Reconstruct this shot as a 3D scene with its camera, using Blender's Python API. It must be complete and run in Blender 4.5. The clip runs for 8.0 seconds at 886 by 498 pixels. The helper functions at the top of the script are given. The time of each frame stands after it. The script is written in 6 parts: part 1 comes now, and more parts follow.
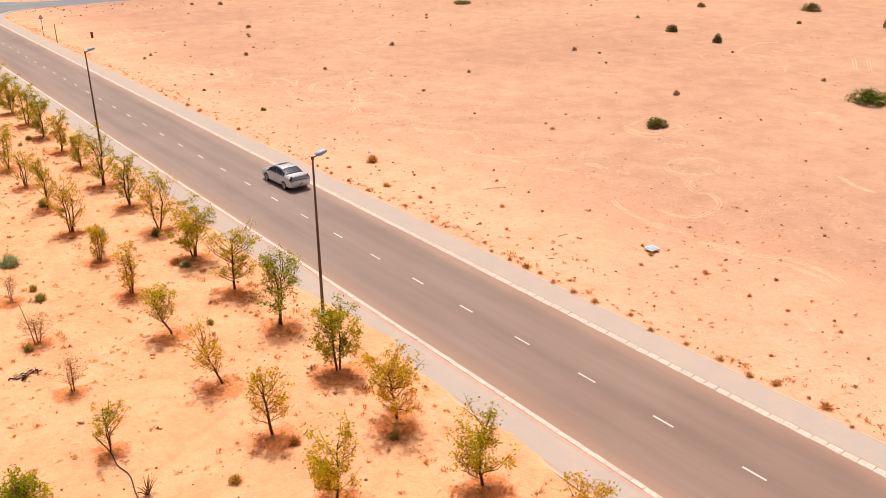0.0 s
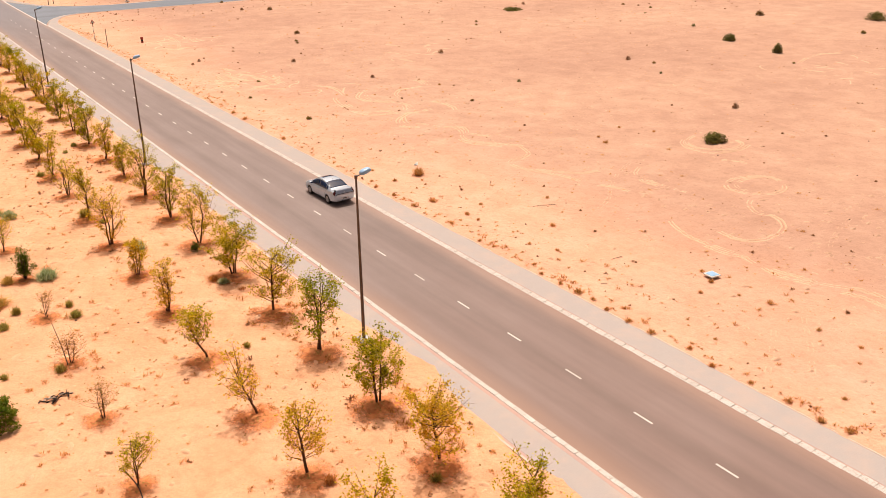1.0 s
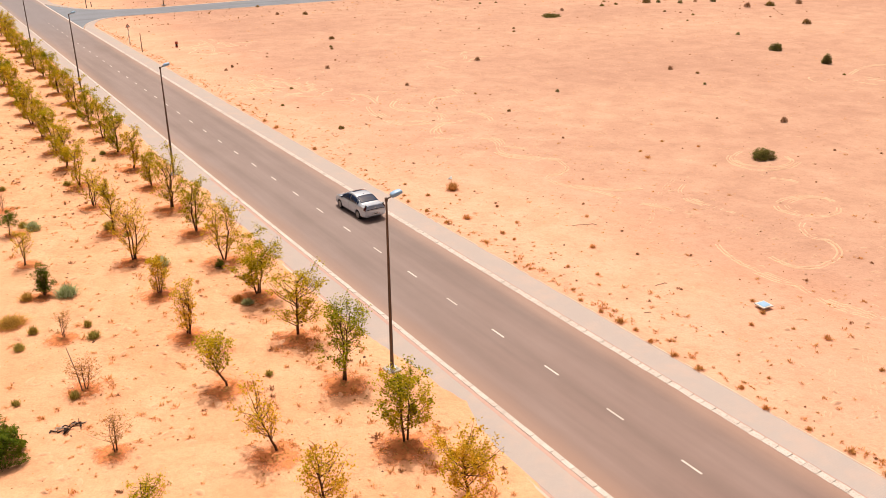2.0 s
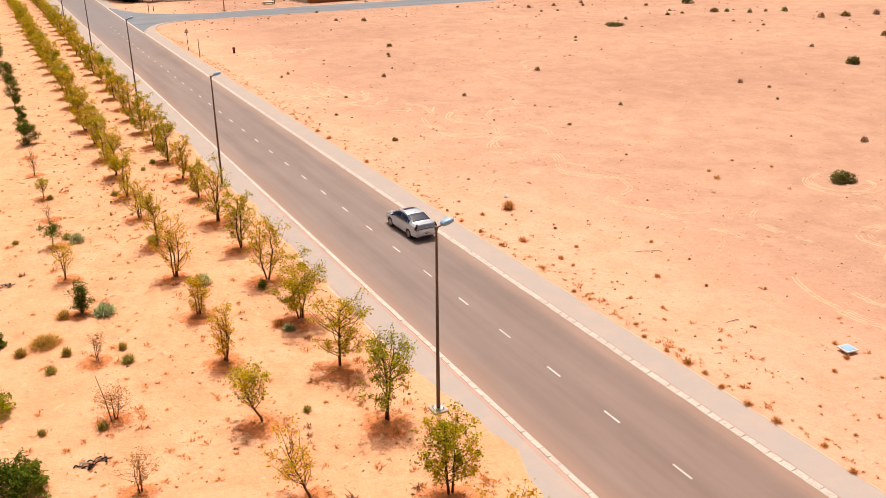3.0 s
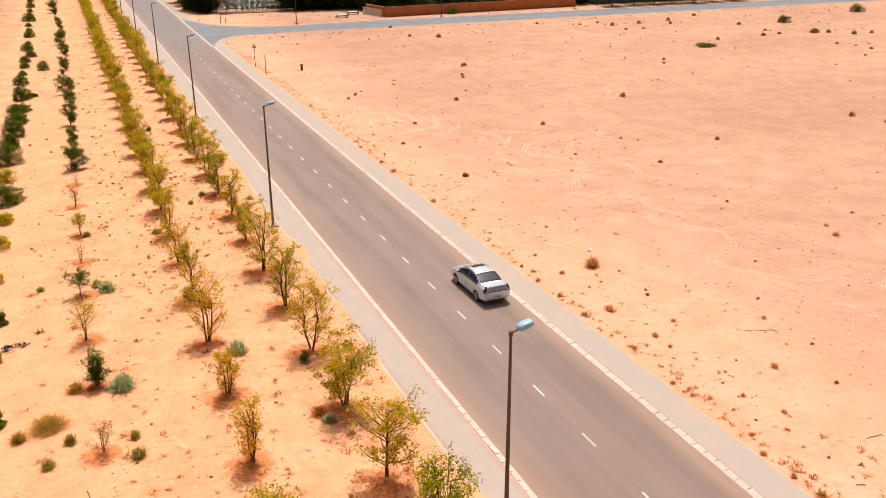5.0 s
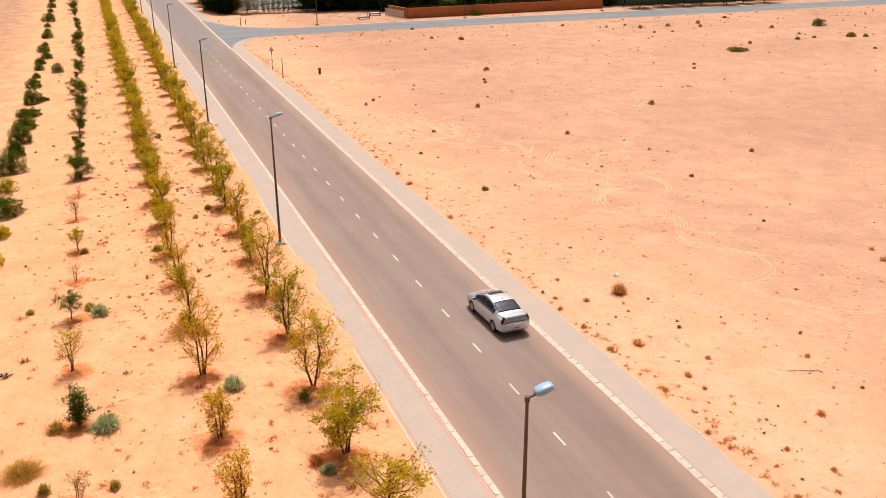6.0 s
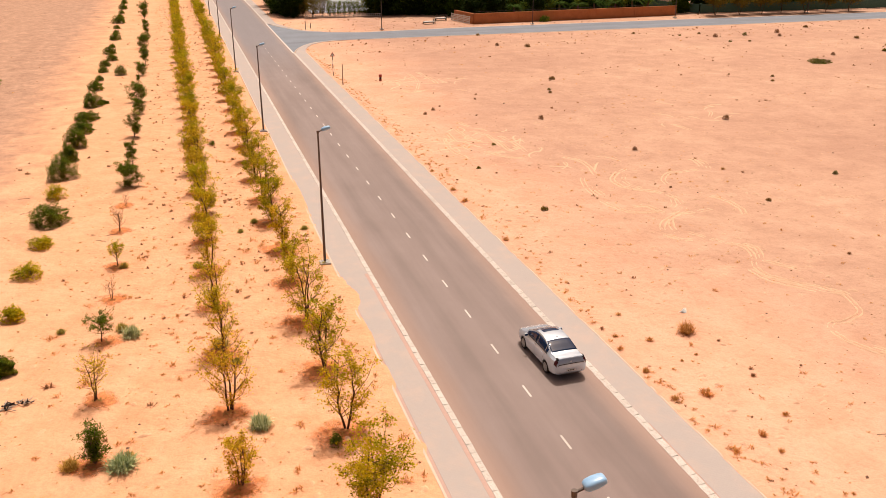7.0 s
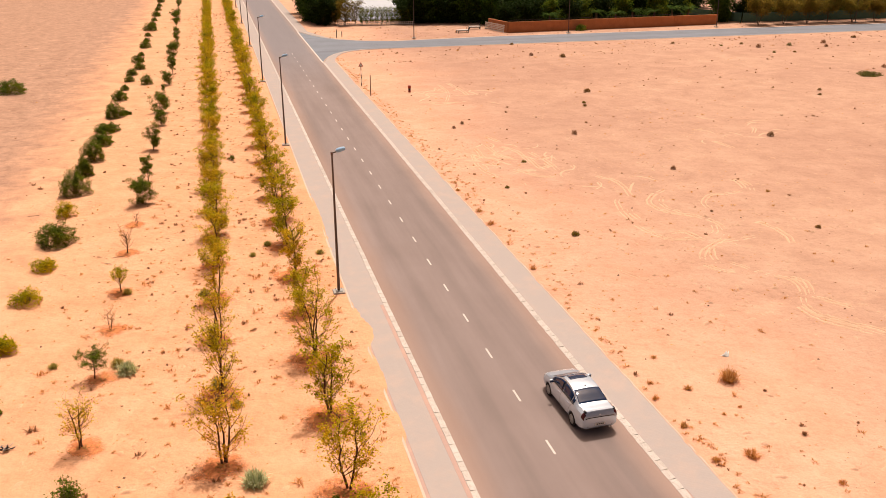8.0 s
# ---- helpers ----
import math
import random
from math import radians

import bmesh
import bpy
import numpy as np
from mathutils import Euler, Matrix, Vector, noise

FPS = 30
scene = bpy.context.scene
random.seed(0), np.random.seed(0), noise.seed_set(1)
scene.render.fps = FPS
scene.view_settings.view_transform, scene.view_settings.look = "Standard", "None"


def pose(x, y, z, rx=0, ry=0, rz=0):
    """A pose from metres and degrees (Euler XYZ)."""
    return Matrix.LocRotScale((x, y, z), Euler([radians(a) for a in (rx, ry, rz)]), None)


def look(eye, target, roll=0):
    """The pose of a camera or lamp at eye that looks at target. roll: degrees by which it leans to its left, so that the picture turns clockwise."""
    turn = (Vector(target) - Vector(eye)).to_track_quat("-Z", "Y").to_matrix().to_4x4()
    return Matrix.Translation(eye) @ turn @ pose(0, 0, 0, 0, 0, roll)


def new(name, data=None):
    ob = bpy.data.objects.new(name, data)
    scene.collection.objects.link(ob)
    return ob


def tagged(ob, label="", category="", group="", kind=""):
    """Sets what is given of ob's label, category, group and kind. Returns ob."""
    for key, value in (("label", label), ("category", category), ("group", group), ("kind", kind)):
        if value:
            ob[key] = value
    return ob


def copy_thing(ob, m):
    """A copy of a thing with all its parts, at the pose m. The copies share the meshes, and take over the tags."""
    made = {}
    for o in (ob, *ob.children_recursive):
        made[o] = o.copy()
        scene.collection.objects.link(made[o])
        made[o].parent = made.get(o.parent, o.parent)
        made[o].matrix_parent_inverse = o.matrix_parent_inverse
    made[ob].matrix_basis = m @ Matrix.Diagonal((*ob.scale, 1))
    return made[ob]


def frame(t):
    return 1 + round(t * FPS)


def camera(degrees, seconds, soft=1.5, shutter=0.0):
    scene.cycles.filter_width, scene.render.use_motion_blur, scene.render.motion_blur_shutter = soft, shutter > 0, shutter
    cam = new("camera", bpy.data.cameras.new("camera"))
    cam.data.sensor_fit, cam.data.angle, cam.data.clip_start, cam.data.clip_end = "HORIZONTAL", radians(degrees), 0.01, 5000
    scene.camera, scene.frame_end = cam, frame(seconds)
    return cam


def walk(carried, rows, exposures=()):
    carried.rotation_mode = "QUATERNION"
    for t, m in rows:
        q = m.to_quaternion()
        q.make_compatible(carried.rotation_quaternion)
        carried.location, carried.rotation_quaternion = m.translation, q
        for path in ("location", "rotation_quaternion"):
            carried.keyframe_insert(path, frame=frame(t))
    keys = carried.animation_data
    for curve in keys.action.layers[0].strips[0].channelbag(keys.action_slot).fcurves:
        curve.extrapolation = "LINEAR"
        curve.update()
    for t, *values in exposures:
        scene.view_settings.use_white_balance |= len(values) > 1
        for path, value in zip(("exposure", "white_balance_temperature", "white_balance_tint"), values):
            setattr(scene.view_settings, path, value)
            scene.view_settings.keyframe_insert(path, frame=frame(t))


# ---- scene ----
cam = camera(53.9, 8.0, 0.5)
PATH = [
    (0, (0.37, -0.147, 19.677), (1.477, 1.325, 18.897), -0.5),
    (0.5, (1.049, 0.847, 19.597), (2.113, 2.353, 18.823), -0.6),
    (1, (1.62, 1.818, 19.709), (2.646, 3.351, 18.939), -0.6),
    (2.5, (3.743, 5.207, 19.748), (4.664, 6.812, 18.991), -0.5),
    (3, (4.545, 6.546, 19.669), (5.405, 8.189, 18.918), -0.5),
    (3.5, (5.267, 8.049, 19.779), (6.073, 9.721, 19.035), -0.4),
    (4, (6.123, 9.722, 19.806), (6.888, 11.416, 19.068), -0.5),
    (4.5, (6.996, 11.676, 19.749), (7.73, 13.387, 19.017), -0.4),
    (6, (9.661, 16.708, 19.732), (10.332, 18.444, 19.002), -0.3),
    (6.5, (10.567, 18.266, 19.724), (11.166, 20.029, 18.996), -0.3),
    (7, (11.46, 19.865, 19.696), (11.996, 21.652, 18.973), -0.2),
    (7.5, (12.334, 21.508, 19.702), (12.833, 23.307, 18.986), -0.2),
    (8, (13.192, 23.25, 19.692), (13.653, 25.062, 18.982), -0.3),
]
walk(cam, [(t, look(eye, target, roll)) for t, eye, target, roll in PATH], [(0, -0.39, 6800, 10.6), (2.5, -0.38, 6820, 10.5), (4.2, -0.38, 6670, 7.8), (6, -0.42, 6800, 9.4), (8, -0.50, 7100, 14.0)])

# ---------------------------------------------------------------- light
SUN_DIR = Vector((0.36, 0.80, 1.95)).normalized()
sky_world = bpy.data.worlds.new("sky")
scene.world = sky_world
sky_world.use_nodes = True
wn = sky_world.node_tree
sky = wn.nodes.new("ShaderNodeTexSky")
sky.sky_type = "NISHITA"
sky.sun_disc = False
sky.sun_elevation = math.asin(SUN_DIR.z)
sky.sun_rotation = math.atan2(SUN_DIR.x, SUN_DIR.y)
sky.air_density, sky.dust_density, sky.ozone_density = 0.35, 9.0, 0.2
wn.nodes["Background"].inputs["Strength"].default_value = 0.145
haze = wn.nodes.new("ShaderNodeMix")
haze.data_type, haze.blend_type = "RGBA", "MULTIPLY"
haze.inputs["Factor"].default_value = 1.0
haze.inputs[7].default_value = (1.0, 0.92, 0.82, 1.0)
wn.links.new(sky.outputs[0], haze.inputs[6])
wn.links.new(haze.outputs[2], wn.nodes["Background"].inputs["Color"])
sun_data = bpy.data.lights.new("sun", "SUN")
sun_data.energy, sun_data.angle, sun_data.color = 4.12, radians(1.0), (1.0, 0.97, 0.935)
sun = new("sun", sun_data)
sun.matrix_world = look(SUN_DIR * 200, (0, 0, 0))
scene.view_settings.exposure = 0.0


# ---------------------------------------------------------------- materials
def shader(name, rough=0.8, metal=0.0, spec=0.3):
    m = bpy.data.materials.new(name)
    m.use_nodes = True
    b = m.node_tree.nodes["Principled BSDF"]
    b.inputs["Roughness"].default_value = rough
    b.inputs["Metallic"].default_value = metal
    b.inputs["Specular IOR Level"].default_value = spec
    return m, m.node_tree.nodes, m.node_tree.links, b


def coords(n, l, world=False, scale=(1, 1, 1)):
    mp = n.new("ShaderNodeMapping")
    mp.inputs["Scale"].default_value = scale
    if world:
        l.new(n.new("ShaderNodeNewGeometry").outputs["Position"], mp.inputs["Vector"])
    else:
        l.new(n.new("ShaderNodeTexCoord").outputs["Object"], mp.inputs["Vector"])
    return mp.outputs["Vector"]


def noise_tex(n, l, vec, scale, detail=4.0, rough=0.55, distort=0.0):
    t = n.new("ShaderNodeTexNoise")
    t.inputs["Scale"].default_value = scale
    t.inputs["Detail"].default_value = detail
    t.inputs["Roughness"].default_value = rough
    t.inputs["Distortion"].default_value = distort
    l.new(vec, t.inputs["Vector"])
    return t.outputs["Fac"]


def ramp(n, l, fac, stops):
    r = n.new("ShaderNodeValToRGB")
    els = r.color_ramp.elements
    while len(els) < len(stops):
        els.new(0.5)
    for e, (p, c) in zip(els, stops):
        e.position = p
        e.color = (*c, 1.0) if len(c) == 3 else c
    l.new(fac, r.inputs["Fac"])
    return r.outputs["Color"]


def mix(n, l, fac, a, b, blend="MIX"):
    m = n.new("ShaderNodeMix")
    m.data_type, m.blend_type = "RGBA", blend
    for sock, v in ((m.inputs["Factor"], fac), (m.inputs[6], a), (m.inputs[7], b)):
        if isinstance(v, (int, float)):
            sock.default_value = v
        elif isinstance(v, tuple):
            sock.default_value = (*v, 1.0)
        else:
            l.new(v, sock)
    return m.outputs[2]


def math_node(n, l, op, a, b=0.0, clamp=False):
    m = n.new("ShaderNodeMath")
    m.operation, m.use_clamp = op, clamp
    for sock, v in ((m.inputs[0], a), (m.inputs[1], b)):
        if isinstance(v, (int, float)):
            sock.default_value = v
        else:
            l.new(v, sock)
    return m.outputs[0]


def step(n, l, v, lo, hi):
    m = n.new("ShaderNodeMapRange")
    m.interpolation_type = "SMOOTHSTEP"
    m.inputs["From Min"].default_value, m.inputs["From Max"].default_value = lo, hi
    l.new(v, m.inputs["Value"])
    return m.outputs["Result"]


def bump(n, l, b, height, strength, distance):
    k = n.new("ShaderNodeBump")
    k.inputs["Strength"].default_value, k.inputs["Distance"].default_value = strength, distance
    l.new(height, k.inputs["Height"])
    l.new(k.outputs["Normal"], b.inputs["Normal"])


def plain(name, c1, c2, scale=6.0, rough=0.75, metal=0.0, bumpy=0.3, spec=0.3, world=False, fine=60.0):
    """Two tones of one colour in blotches, a finer grain over them and a light relief."""
    m, n, l, b = shader(name, rough, metal, spec)
    v = coords(n, l, world)
    big = noise_tex(n, l, v, scale, 5.0, 0.6)
    small = noise_tex(n, l, v, fine, 3.0, 0.6)
    col = ramp(n, l, big, [(0.3, c1), (0.7, c2)])
    col = mix(n, l, 0.35, col, ramp(n, l, small, [(0.3, (0.55, 0.55, 0.55)), (0.7, (1.0, 1.0, 1.0))]), "MULTIPLY")
    l.new(col, b.inputs["Base Color"])
    if bumpy:
        bump(n, l, b, small, bumpy, 0.01)
    return m


def sand_material(name, pale=0.0):
    m, n, l, b = shader(name, 0.95, 0.0, 0.1)
    v = coords(n, l, True)
    sep = n.new("ShaderNodeSeparateXYZ")
    l.new(v, sep.inputs[0])
    far = noise_tex(n, l, v, 0.035, 4.0, 0.55)
    mid = noise_tex(n, l, v, 0.35, 6.0, 0.62, 0.4)
    wisp = noise_tex(n, l, coords(n, l, True, (0.6, 0.9, 1.0)), 0.8, 5.0, 0.6, 0.8)
    grain = noise_tex(n, l, v, 9.0, 4.0, 0.65)
    fine = noise_tex(n, l, v, 45.0, 2.0, 0.6)
    wander = math_node(n, l, "MULTIPLY", math_node(n, l, "SUBTRACT", far, 0.5), 26.0)
    wander = math_node(n, l, "ADD", wander, math_node(n, l, "MULTIPLY", math_node(n, l, "SUBTRACT", mid, 0.5), 9.0))
    xx = math_node(n, l, "ADD", sep.outputs[0], wander)
    east = step(n, l, xx, 29.5, 46.0)
    near_x = math_node(n, l, "ADD", sep.outputs[0], math_node(n, l, "MULTIPLY", math_node(n, l, "SUBTRACT", mid, 0.5), 9.0))
    west = math_node(n, l, "SUBTRACT", 1.0, step(n, l, near_x, -7.0, 1.5))
    red = math_node(n, l, "MAXIMUM", east, west, True)
    yellow = ramp(n, l, mid, [(0.25, (0.665, 0.325, 0.176)), (0.5, (0.745, 0.386, 0.22)), (0.75, (0.79, 0.44, 0.268))])
    cream_sand = ramp(n, l, mid, [(0.25, (0.650, 0.337, 0.213)), (0.5, (0.717, 0.397, 0.261)), (0.75, (0.78, 0.452, 0.308))])
    yellow = mix(n, l, step(n, l, sep.outputs[0], 20.0, 29.0), yellow, cream_sand)
    pink = ramp(n, l, mid, [(0.28, (0.472, 0.268, 0.187)), (0.5, (0.538, 0.313, 0.219)), (0.75, (0.606, 0.366, 0.259))])
    col = mix(n, l, red, yellow, pink)
    calm = math_node(n, l, "SUBTRACT", 1.0, math_node(n, l, "MULTIPLY", west, 0.75))
    drift = math_node(n, l, "MULTIPLY", math_node(n, l, "MULTIPLY", step(n, l, wisp, 0.54, 0.82), 0.10), calm)
    col = mix(n, l, drift, col, (0.79, 0.45, 0.30))
    col = mix(n, l, 0.22, col, ramp(n, l, grain, [(0.33, (0.68, 0.63, 0.60)), (0.58, (1.05, 1.06, 1.06))]), "MULTIPLY")
    col = mix(n, l, 0.07, col, ramp(n, l, fine, [(0.38, (0.66, 0.62, 0.59)), (0.56, (1.05, 1.05, 1.05))]), "MULTIPLY")
    # hollows of the bump relief are painted darker, as shade would make them
    pit = noise_tex(n, l, v, 0.95, 6.0, 0.68)
    col = mix(n, l, math_node(n, l, "MULTIPLY", west, 0.8), col, ramp(n, l, pit, [(0.38, (0.66, 0.66, 0.63)), (0.60, (0.94, 0.95, 0.92))]), "MULTIPLY")
    cream = math_node(n, l, "MULTIPLY", step(n, l, noise_tex(n, l, v, 0.16, 6.0, 0.72, 0.3), 0.60, 0.78), 0.5)
    col = mix(n, l, cream, col, (0.80, 0.485, 0.325))
    # dark dashes in the colour stand in for shade on small scuffs
    scar = noise_tex(n, l, coords(n, l, True, (0.8, 1.3, 1.0)), 1.6, 5.0, 0.65, 0.6)
    col = mix(n, l, math_node(n, l, "MULTIPLY", math_node(n, l, "MULTIPLY", step(n, l, scar, 0.58, 0.74), 0.3), calm), col, (0.60, 0.30, 0.175))
    # soil stirred up along the planted rows
    rows = math_node(n, l, "MULTIPLY", step(n, l, sep.outputs[0], 1.0, 8.0), math_node(n, l, "SUBTRACT", 1.0, step(n, l, sep.outputs[0], 17.2, 19.0)))
    stain = step(n, l, noise_tex(n, l, v, 0.75, 6.0, 0.72, 0.2), 0.46, 0.68)
    col = mix(n, l, math_node(n, l, "MULTIPLY", math_node(n, l, "MULTIPLY", rows, stain), 0.44), col, (0.64, 0.275, 0.14))
    # clod tone also darkens hollows and lightens tops of the bump relief
    clod = noise_tex(n, l, v, 2.1, 5.0, 0.68)
    col = mix(n, l, 0.36, col, ramp(n, l, clod, [(0.30, (0.66, 0.62, 0.58)), (0.43, (0.99, 0.99, 0.99)), (0.72, (1.10, 1.12, 1.12))]), "MULTIPLY")
    band = noise_tex(n, l, coords(n, l, True, (0.03, 0.045, 1.0)), 1.0, 4.0, 0.5, 0.3)
    col = mix(n, l, math_node(n, l, "MULTIPLY", east, 0.8), col, ramp(n, l, band, [(0.34, (0.88, 0.86, 0.87)), (0.50, (0.985, 0.985, 0.985)), (0.66, (1.06, 1.09, 1.08))]), "MULTIPLY")
    if pale:
        col = mix(n, l, pale, col, (0.86, 0.56, 0.37))
    l.new(col, b.inputs["Base Color"])
    h = math_node(n, l, "ADD", math_node(n, l, "MULTIPLY", wisp, 0.3), math_node(n, l, "ADD", math_node(n, l, "MULTIPLY", clod, 0.5), math_node(n, l, "MULTIPLY", pit, 1.2)))
    bump(n, l, b, h, 0.9, 0.11)
    return m


def asphalt_material(name, tone, dust, left, right, run=(0.8, 0.035, 1.0), graded=True):
    """Worn asphalt with wheel bands along y, sand blown in from both kerbs."""
    m, n, l, b = shader(name, 0.85, 0.0, 0.25)
    v = coords(n, l, True)
    sep = n.new("ShaderNodeSeparateXYZ")
    l.new(v, sep.inputs[0])
    streak = noise_tex(n, l, coords(n, l, True, run), 1.0, 4.0, 0.55)
    blot = noise_tex(n, l, coords(n, l, True, (1.0, 0.5, 1.0)), 0.32, 6.0, 0.65)
    grain = noise_tex(n, l, v, 30.0, 3.0, 0.7)
    dark = tuple(0.80 * c for c in tone)
    col = ramp(n, l, streak, [(0.34, dark), (0.66, tone)])
    col = mix(n, l, 0.35, col, ramp(n, l, blot, [(0.33, (0.74, 0.71, 0.69)), (0.66, (1.03, 1.03, 1.03))]), "MULTIPLY")
    # browner stretch at this end; greyer surface past the junction
    if graded:
        col = mix(n, l, step(n, l, math_node(n, l, "ADD", sep.outputs[1], math_node(n, l, "MULTIPLY", blot, 16.0)), 14.0, 64.0), mix(n, l, 1.0, col, (0.97, 0.855, 0.80), "MULTIPLY"), col)
        col = mix(n, l, math_node(n, l, "MULTIPLY", step(n, l, math_node(n, l, "ADD", sep.outputs[1], math_node(n, l, "MULTIPLY", blot, 14.0)), 130.0, 182.0), 0.75), col, (0.245, 0.224, 0.236))
    if dust:
        wob = math_node(n, l, "MULTIPLY", math_node(n, l, "SUBTRACT", blot, 0.5), 0.9)
        xx = math_node(n, l, "ADD", sep.outputs[0], wob)
        a = math_node(n, l, "SUBTRACT", 1.0, step(n, l, xx, left - 0.15, left + 1.3))
        c = step(n, l, xx, right - 1.2, right + 0.15)
        edge = math_node(n, l, "MULTIPLY", math_node(n, l, "MAXIMUM", a, c), dust)
        col = mix(n, l, edge, col, (0.66, 0.37, 0.235))
    col = mix(n, l, 0.4, col, ramp(n, l, grain, [(0.3, (0.65, 0.65, 0.65)), (0.65, (1.0, 1.0, 1.0))]), "MULTIPLY")
    l.new(col, b.inputs["Base Color"])
    bump(n, l, b, grain, 0.35, 0.012)
    return m


def paver_material(name, c1, c2, dust=0.25):
    """Small interlocking paving blocks with sand in the joints."""
    m, n, l, b = shader(name, 0.9, 0.0, 0.2)
    v = coords(n, l, True, (1, 1, 0))
    br = n.new("ShaderNodeTexBrick")
    br.inputs["Scale"].default_value = 5.0
    br.inputs["Mortar Size"].default_value = 0.03
    br.inputs["Brick Width"].default_value = 1.0
    br.inputs["Row Height"].default_value = 0.5
    br.inputs["Color1"].default_value = (*c1, 1)
    br.inputs["Color2"].default_value = (*c2, 1)
    br.inputs["Mortar"].default_value = (*(0.93 * c for c in c1), 1)
    l.new(v, br.inputs["Vector"])
    blot = noise_tex(n, l, v, 0.7, 6.0, 0.65)
    col = mix(n, l, math_node(n, l, "MULTIPLY", step(n, l, blot, 0.42, 0.72), dust), br.outputs["Color"], (0.74, 0.45, 0.31))
    grain = noise_tex(n, l, v, 25.0, 3.0, 0.7)
    col = mix(n, l, 0.3, col, ramp(n, l, grain, [(0.3, (0.7, 0.7, 0.7)), (0.65, (1.0, 1.0, 1.0))]), "MULTIPLY")
    l.new(col, b.inputs["Base Color"])
    bump(n, l, b, br.outputs["Fac"], -0.25, 0.008)
    return m


def paint_material(name, c1, c2, wear, under):
    """Road or kerb paint worn through to what lies under it."""
    m, n, l, b = shader(name, 0.75, 0.0, 0.3)
    v = coords(n, l, True)
    big = noise_tex(n, l, v, 2.2, 5.0, 0.65)
    fine = noise_tex(n, l, v, 16.0, 4.0, 0.7)
    col = ramp(n, l, big, [(0.3, c1), (0.7, c2)])
    col = mix(n, l, step(n, l, fine, 0.72 - wear, 0.86 - wear), col, under)
    info = n.new("ShaderNodeObjectInfo")
    col = mix(n, l, 0.3, col, ramp(n, l, info.outputs["Random"], [(0.0, (0.5, 0.46, 0.42)), (0.3, (0.88, 0.86, 0.83)), (1.0, (1.08, 1.08, 1.08))]), "MULTIPLY")
    l.new(col, b.inputs["Base Color"])
    bump(n, l, b, fine, 0.2, 0.01)
    return m


def leaf_material(name, tones, patch=None, glow=0.25):
    """Leaf colour by leaf, in drifts over the crown; thin leaves let some light through."""
    m, n, l, b = shader(name, 0.75, 0.0, 0.06)
    geo = n.new("ShaderNodeNewGeometry")
    k = len(tones) - 1
    col = ramp(n, l, geo.outputs["Random Per Island"], [(i / k, t) for i, t in enumerate(tones)])
    v = coords(n, l)
    if patch:
        drift = step(n, l, noise_tex(n, l, v, 0.9, 2.0, 0.5), 0.46, 0.60)
        col = mix(n, l, drift, col, patch)
    info = n.new("ShaderNodeObjectInfo")
    col = mix(n, l, 0.5, col, ramp(n, l, info.outputs["Random"], [(0.0, (0.7, 0.78, 0.62)), (0.5, (1.0, 1.0, 1.0)), (1.0, (1.0, 0.86, 0.7))]), "MULTIPLY")
    l.new(col, b.inputs["Base Color"])
    tr = n.new("ShaderNodeBsdfTranslucent")
    l.new(col, tr.inputs["Color"])
    mx = n.new("ShaderNodeMixShader")
    mx.inputs[0].default_value = glow
    l.new(b.outputs[0], mx.inputs[1])
    l.new(tr.outputs[0], mx.inputs[2])
    l.new(mx.outputs[0], n["Material Output"].inputs["Surface"])
    return m


def shade_soil_material(name):
    """Damp red sand that frays out into the dry; its red also tints the tree shade."""
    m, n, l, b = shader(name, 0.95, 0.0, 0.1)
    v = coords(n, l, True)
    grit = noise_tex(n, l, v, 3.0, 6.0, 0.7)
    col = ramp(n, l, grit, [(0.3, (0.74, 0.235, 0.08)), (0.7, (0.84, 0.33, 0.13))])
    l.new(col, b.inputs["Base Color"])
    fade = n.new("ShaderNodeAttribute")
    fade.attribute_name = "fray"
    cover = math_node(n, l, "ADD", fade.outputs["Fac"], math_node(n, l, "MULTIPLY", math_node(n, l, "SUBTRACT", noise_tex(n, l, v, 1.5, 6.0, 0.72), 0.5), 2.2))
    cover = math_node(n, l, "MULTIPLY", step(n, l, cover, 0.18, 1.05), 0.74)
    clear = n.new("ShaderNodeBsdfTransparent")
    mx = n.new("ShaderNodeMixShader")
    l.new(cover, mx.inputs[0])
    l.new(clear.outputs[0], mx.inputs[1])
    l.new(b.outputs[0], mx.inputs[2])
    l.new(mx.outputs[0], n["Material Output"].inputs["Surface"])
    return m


SAND = sand_material("sand")
SHADE_SOIL = shade_soil_material("damp_soil")
TRACK_SAND = sand_material("turned_sand", 0.5)
LUMP_SAND = sand_material("blown_sand", 0.25)
ASPHALT = asphalt_material("worn_asphalt", (0.317, 0.244, 0.224), 0.24, 20.98, 28.08)
SIDE_ASPHALT = asphalt_material("grey_asphalt", (0.245, 0.265, 0.305), 0.0, 0, 0, (0.05, 0.35, 1.0), False)
PAVERS = paver_material("grey_pavers", (0.455, 0.389, 0.359), (0.445, 0.380, 0.351), 0.18)
RED_PAVERS = paver_material("red_pavers", (0.52, 0.345, 0.295), (0.495, 0.33, 0.28), 0.25)
KERB_PAINT = paint_material("kerb_paint", (0.55, 0.485, 0.44), (0.65, 0.585, 0.535), 0.22, (0.44, 0.36, 0.305))
ROAD_PAINT = paint_material("road_paint", (0.60, 0.53, 0.48), (0.69, 0.62, 0.57), 0.10, (0.34, 0.26, 0.22))
MORTAR = plain("mortar", (0.48, 0.41, 0.36), (0.58, 0.505, 0.45), 1.2, world=True)
CONCRETE = plain("concrete", (0.42, 0.37, 0.33), (0.54, 0.48, 0.43), 4)
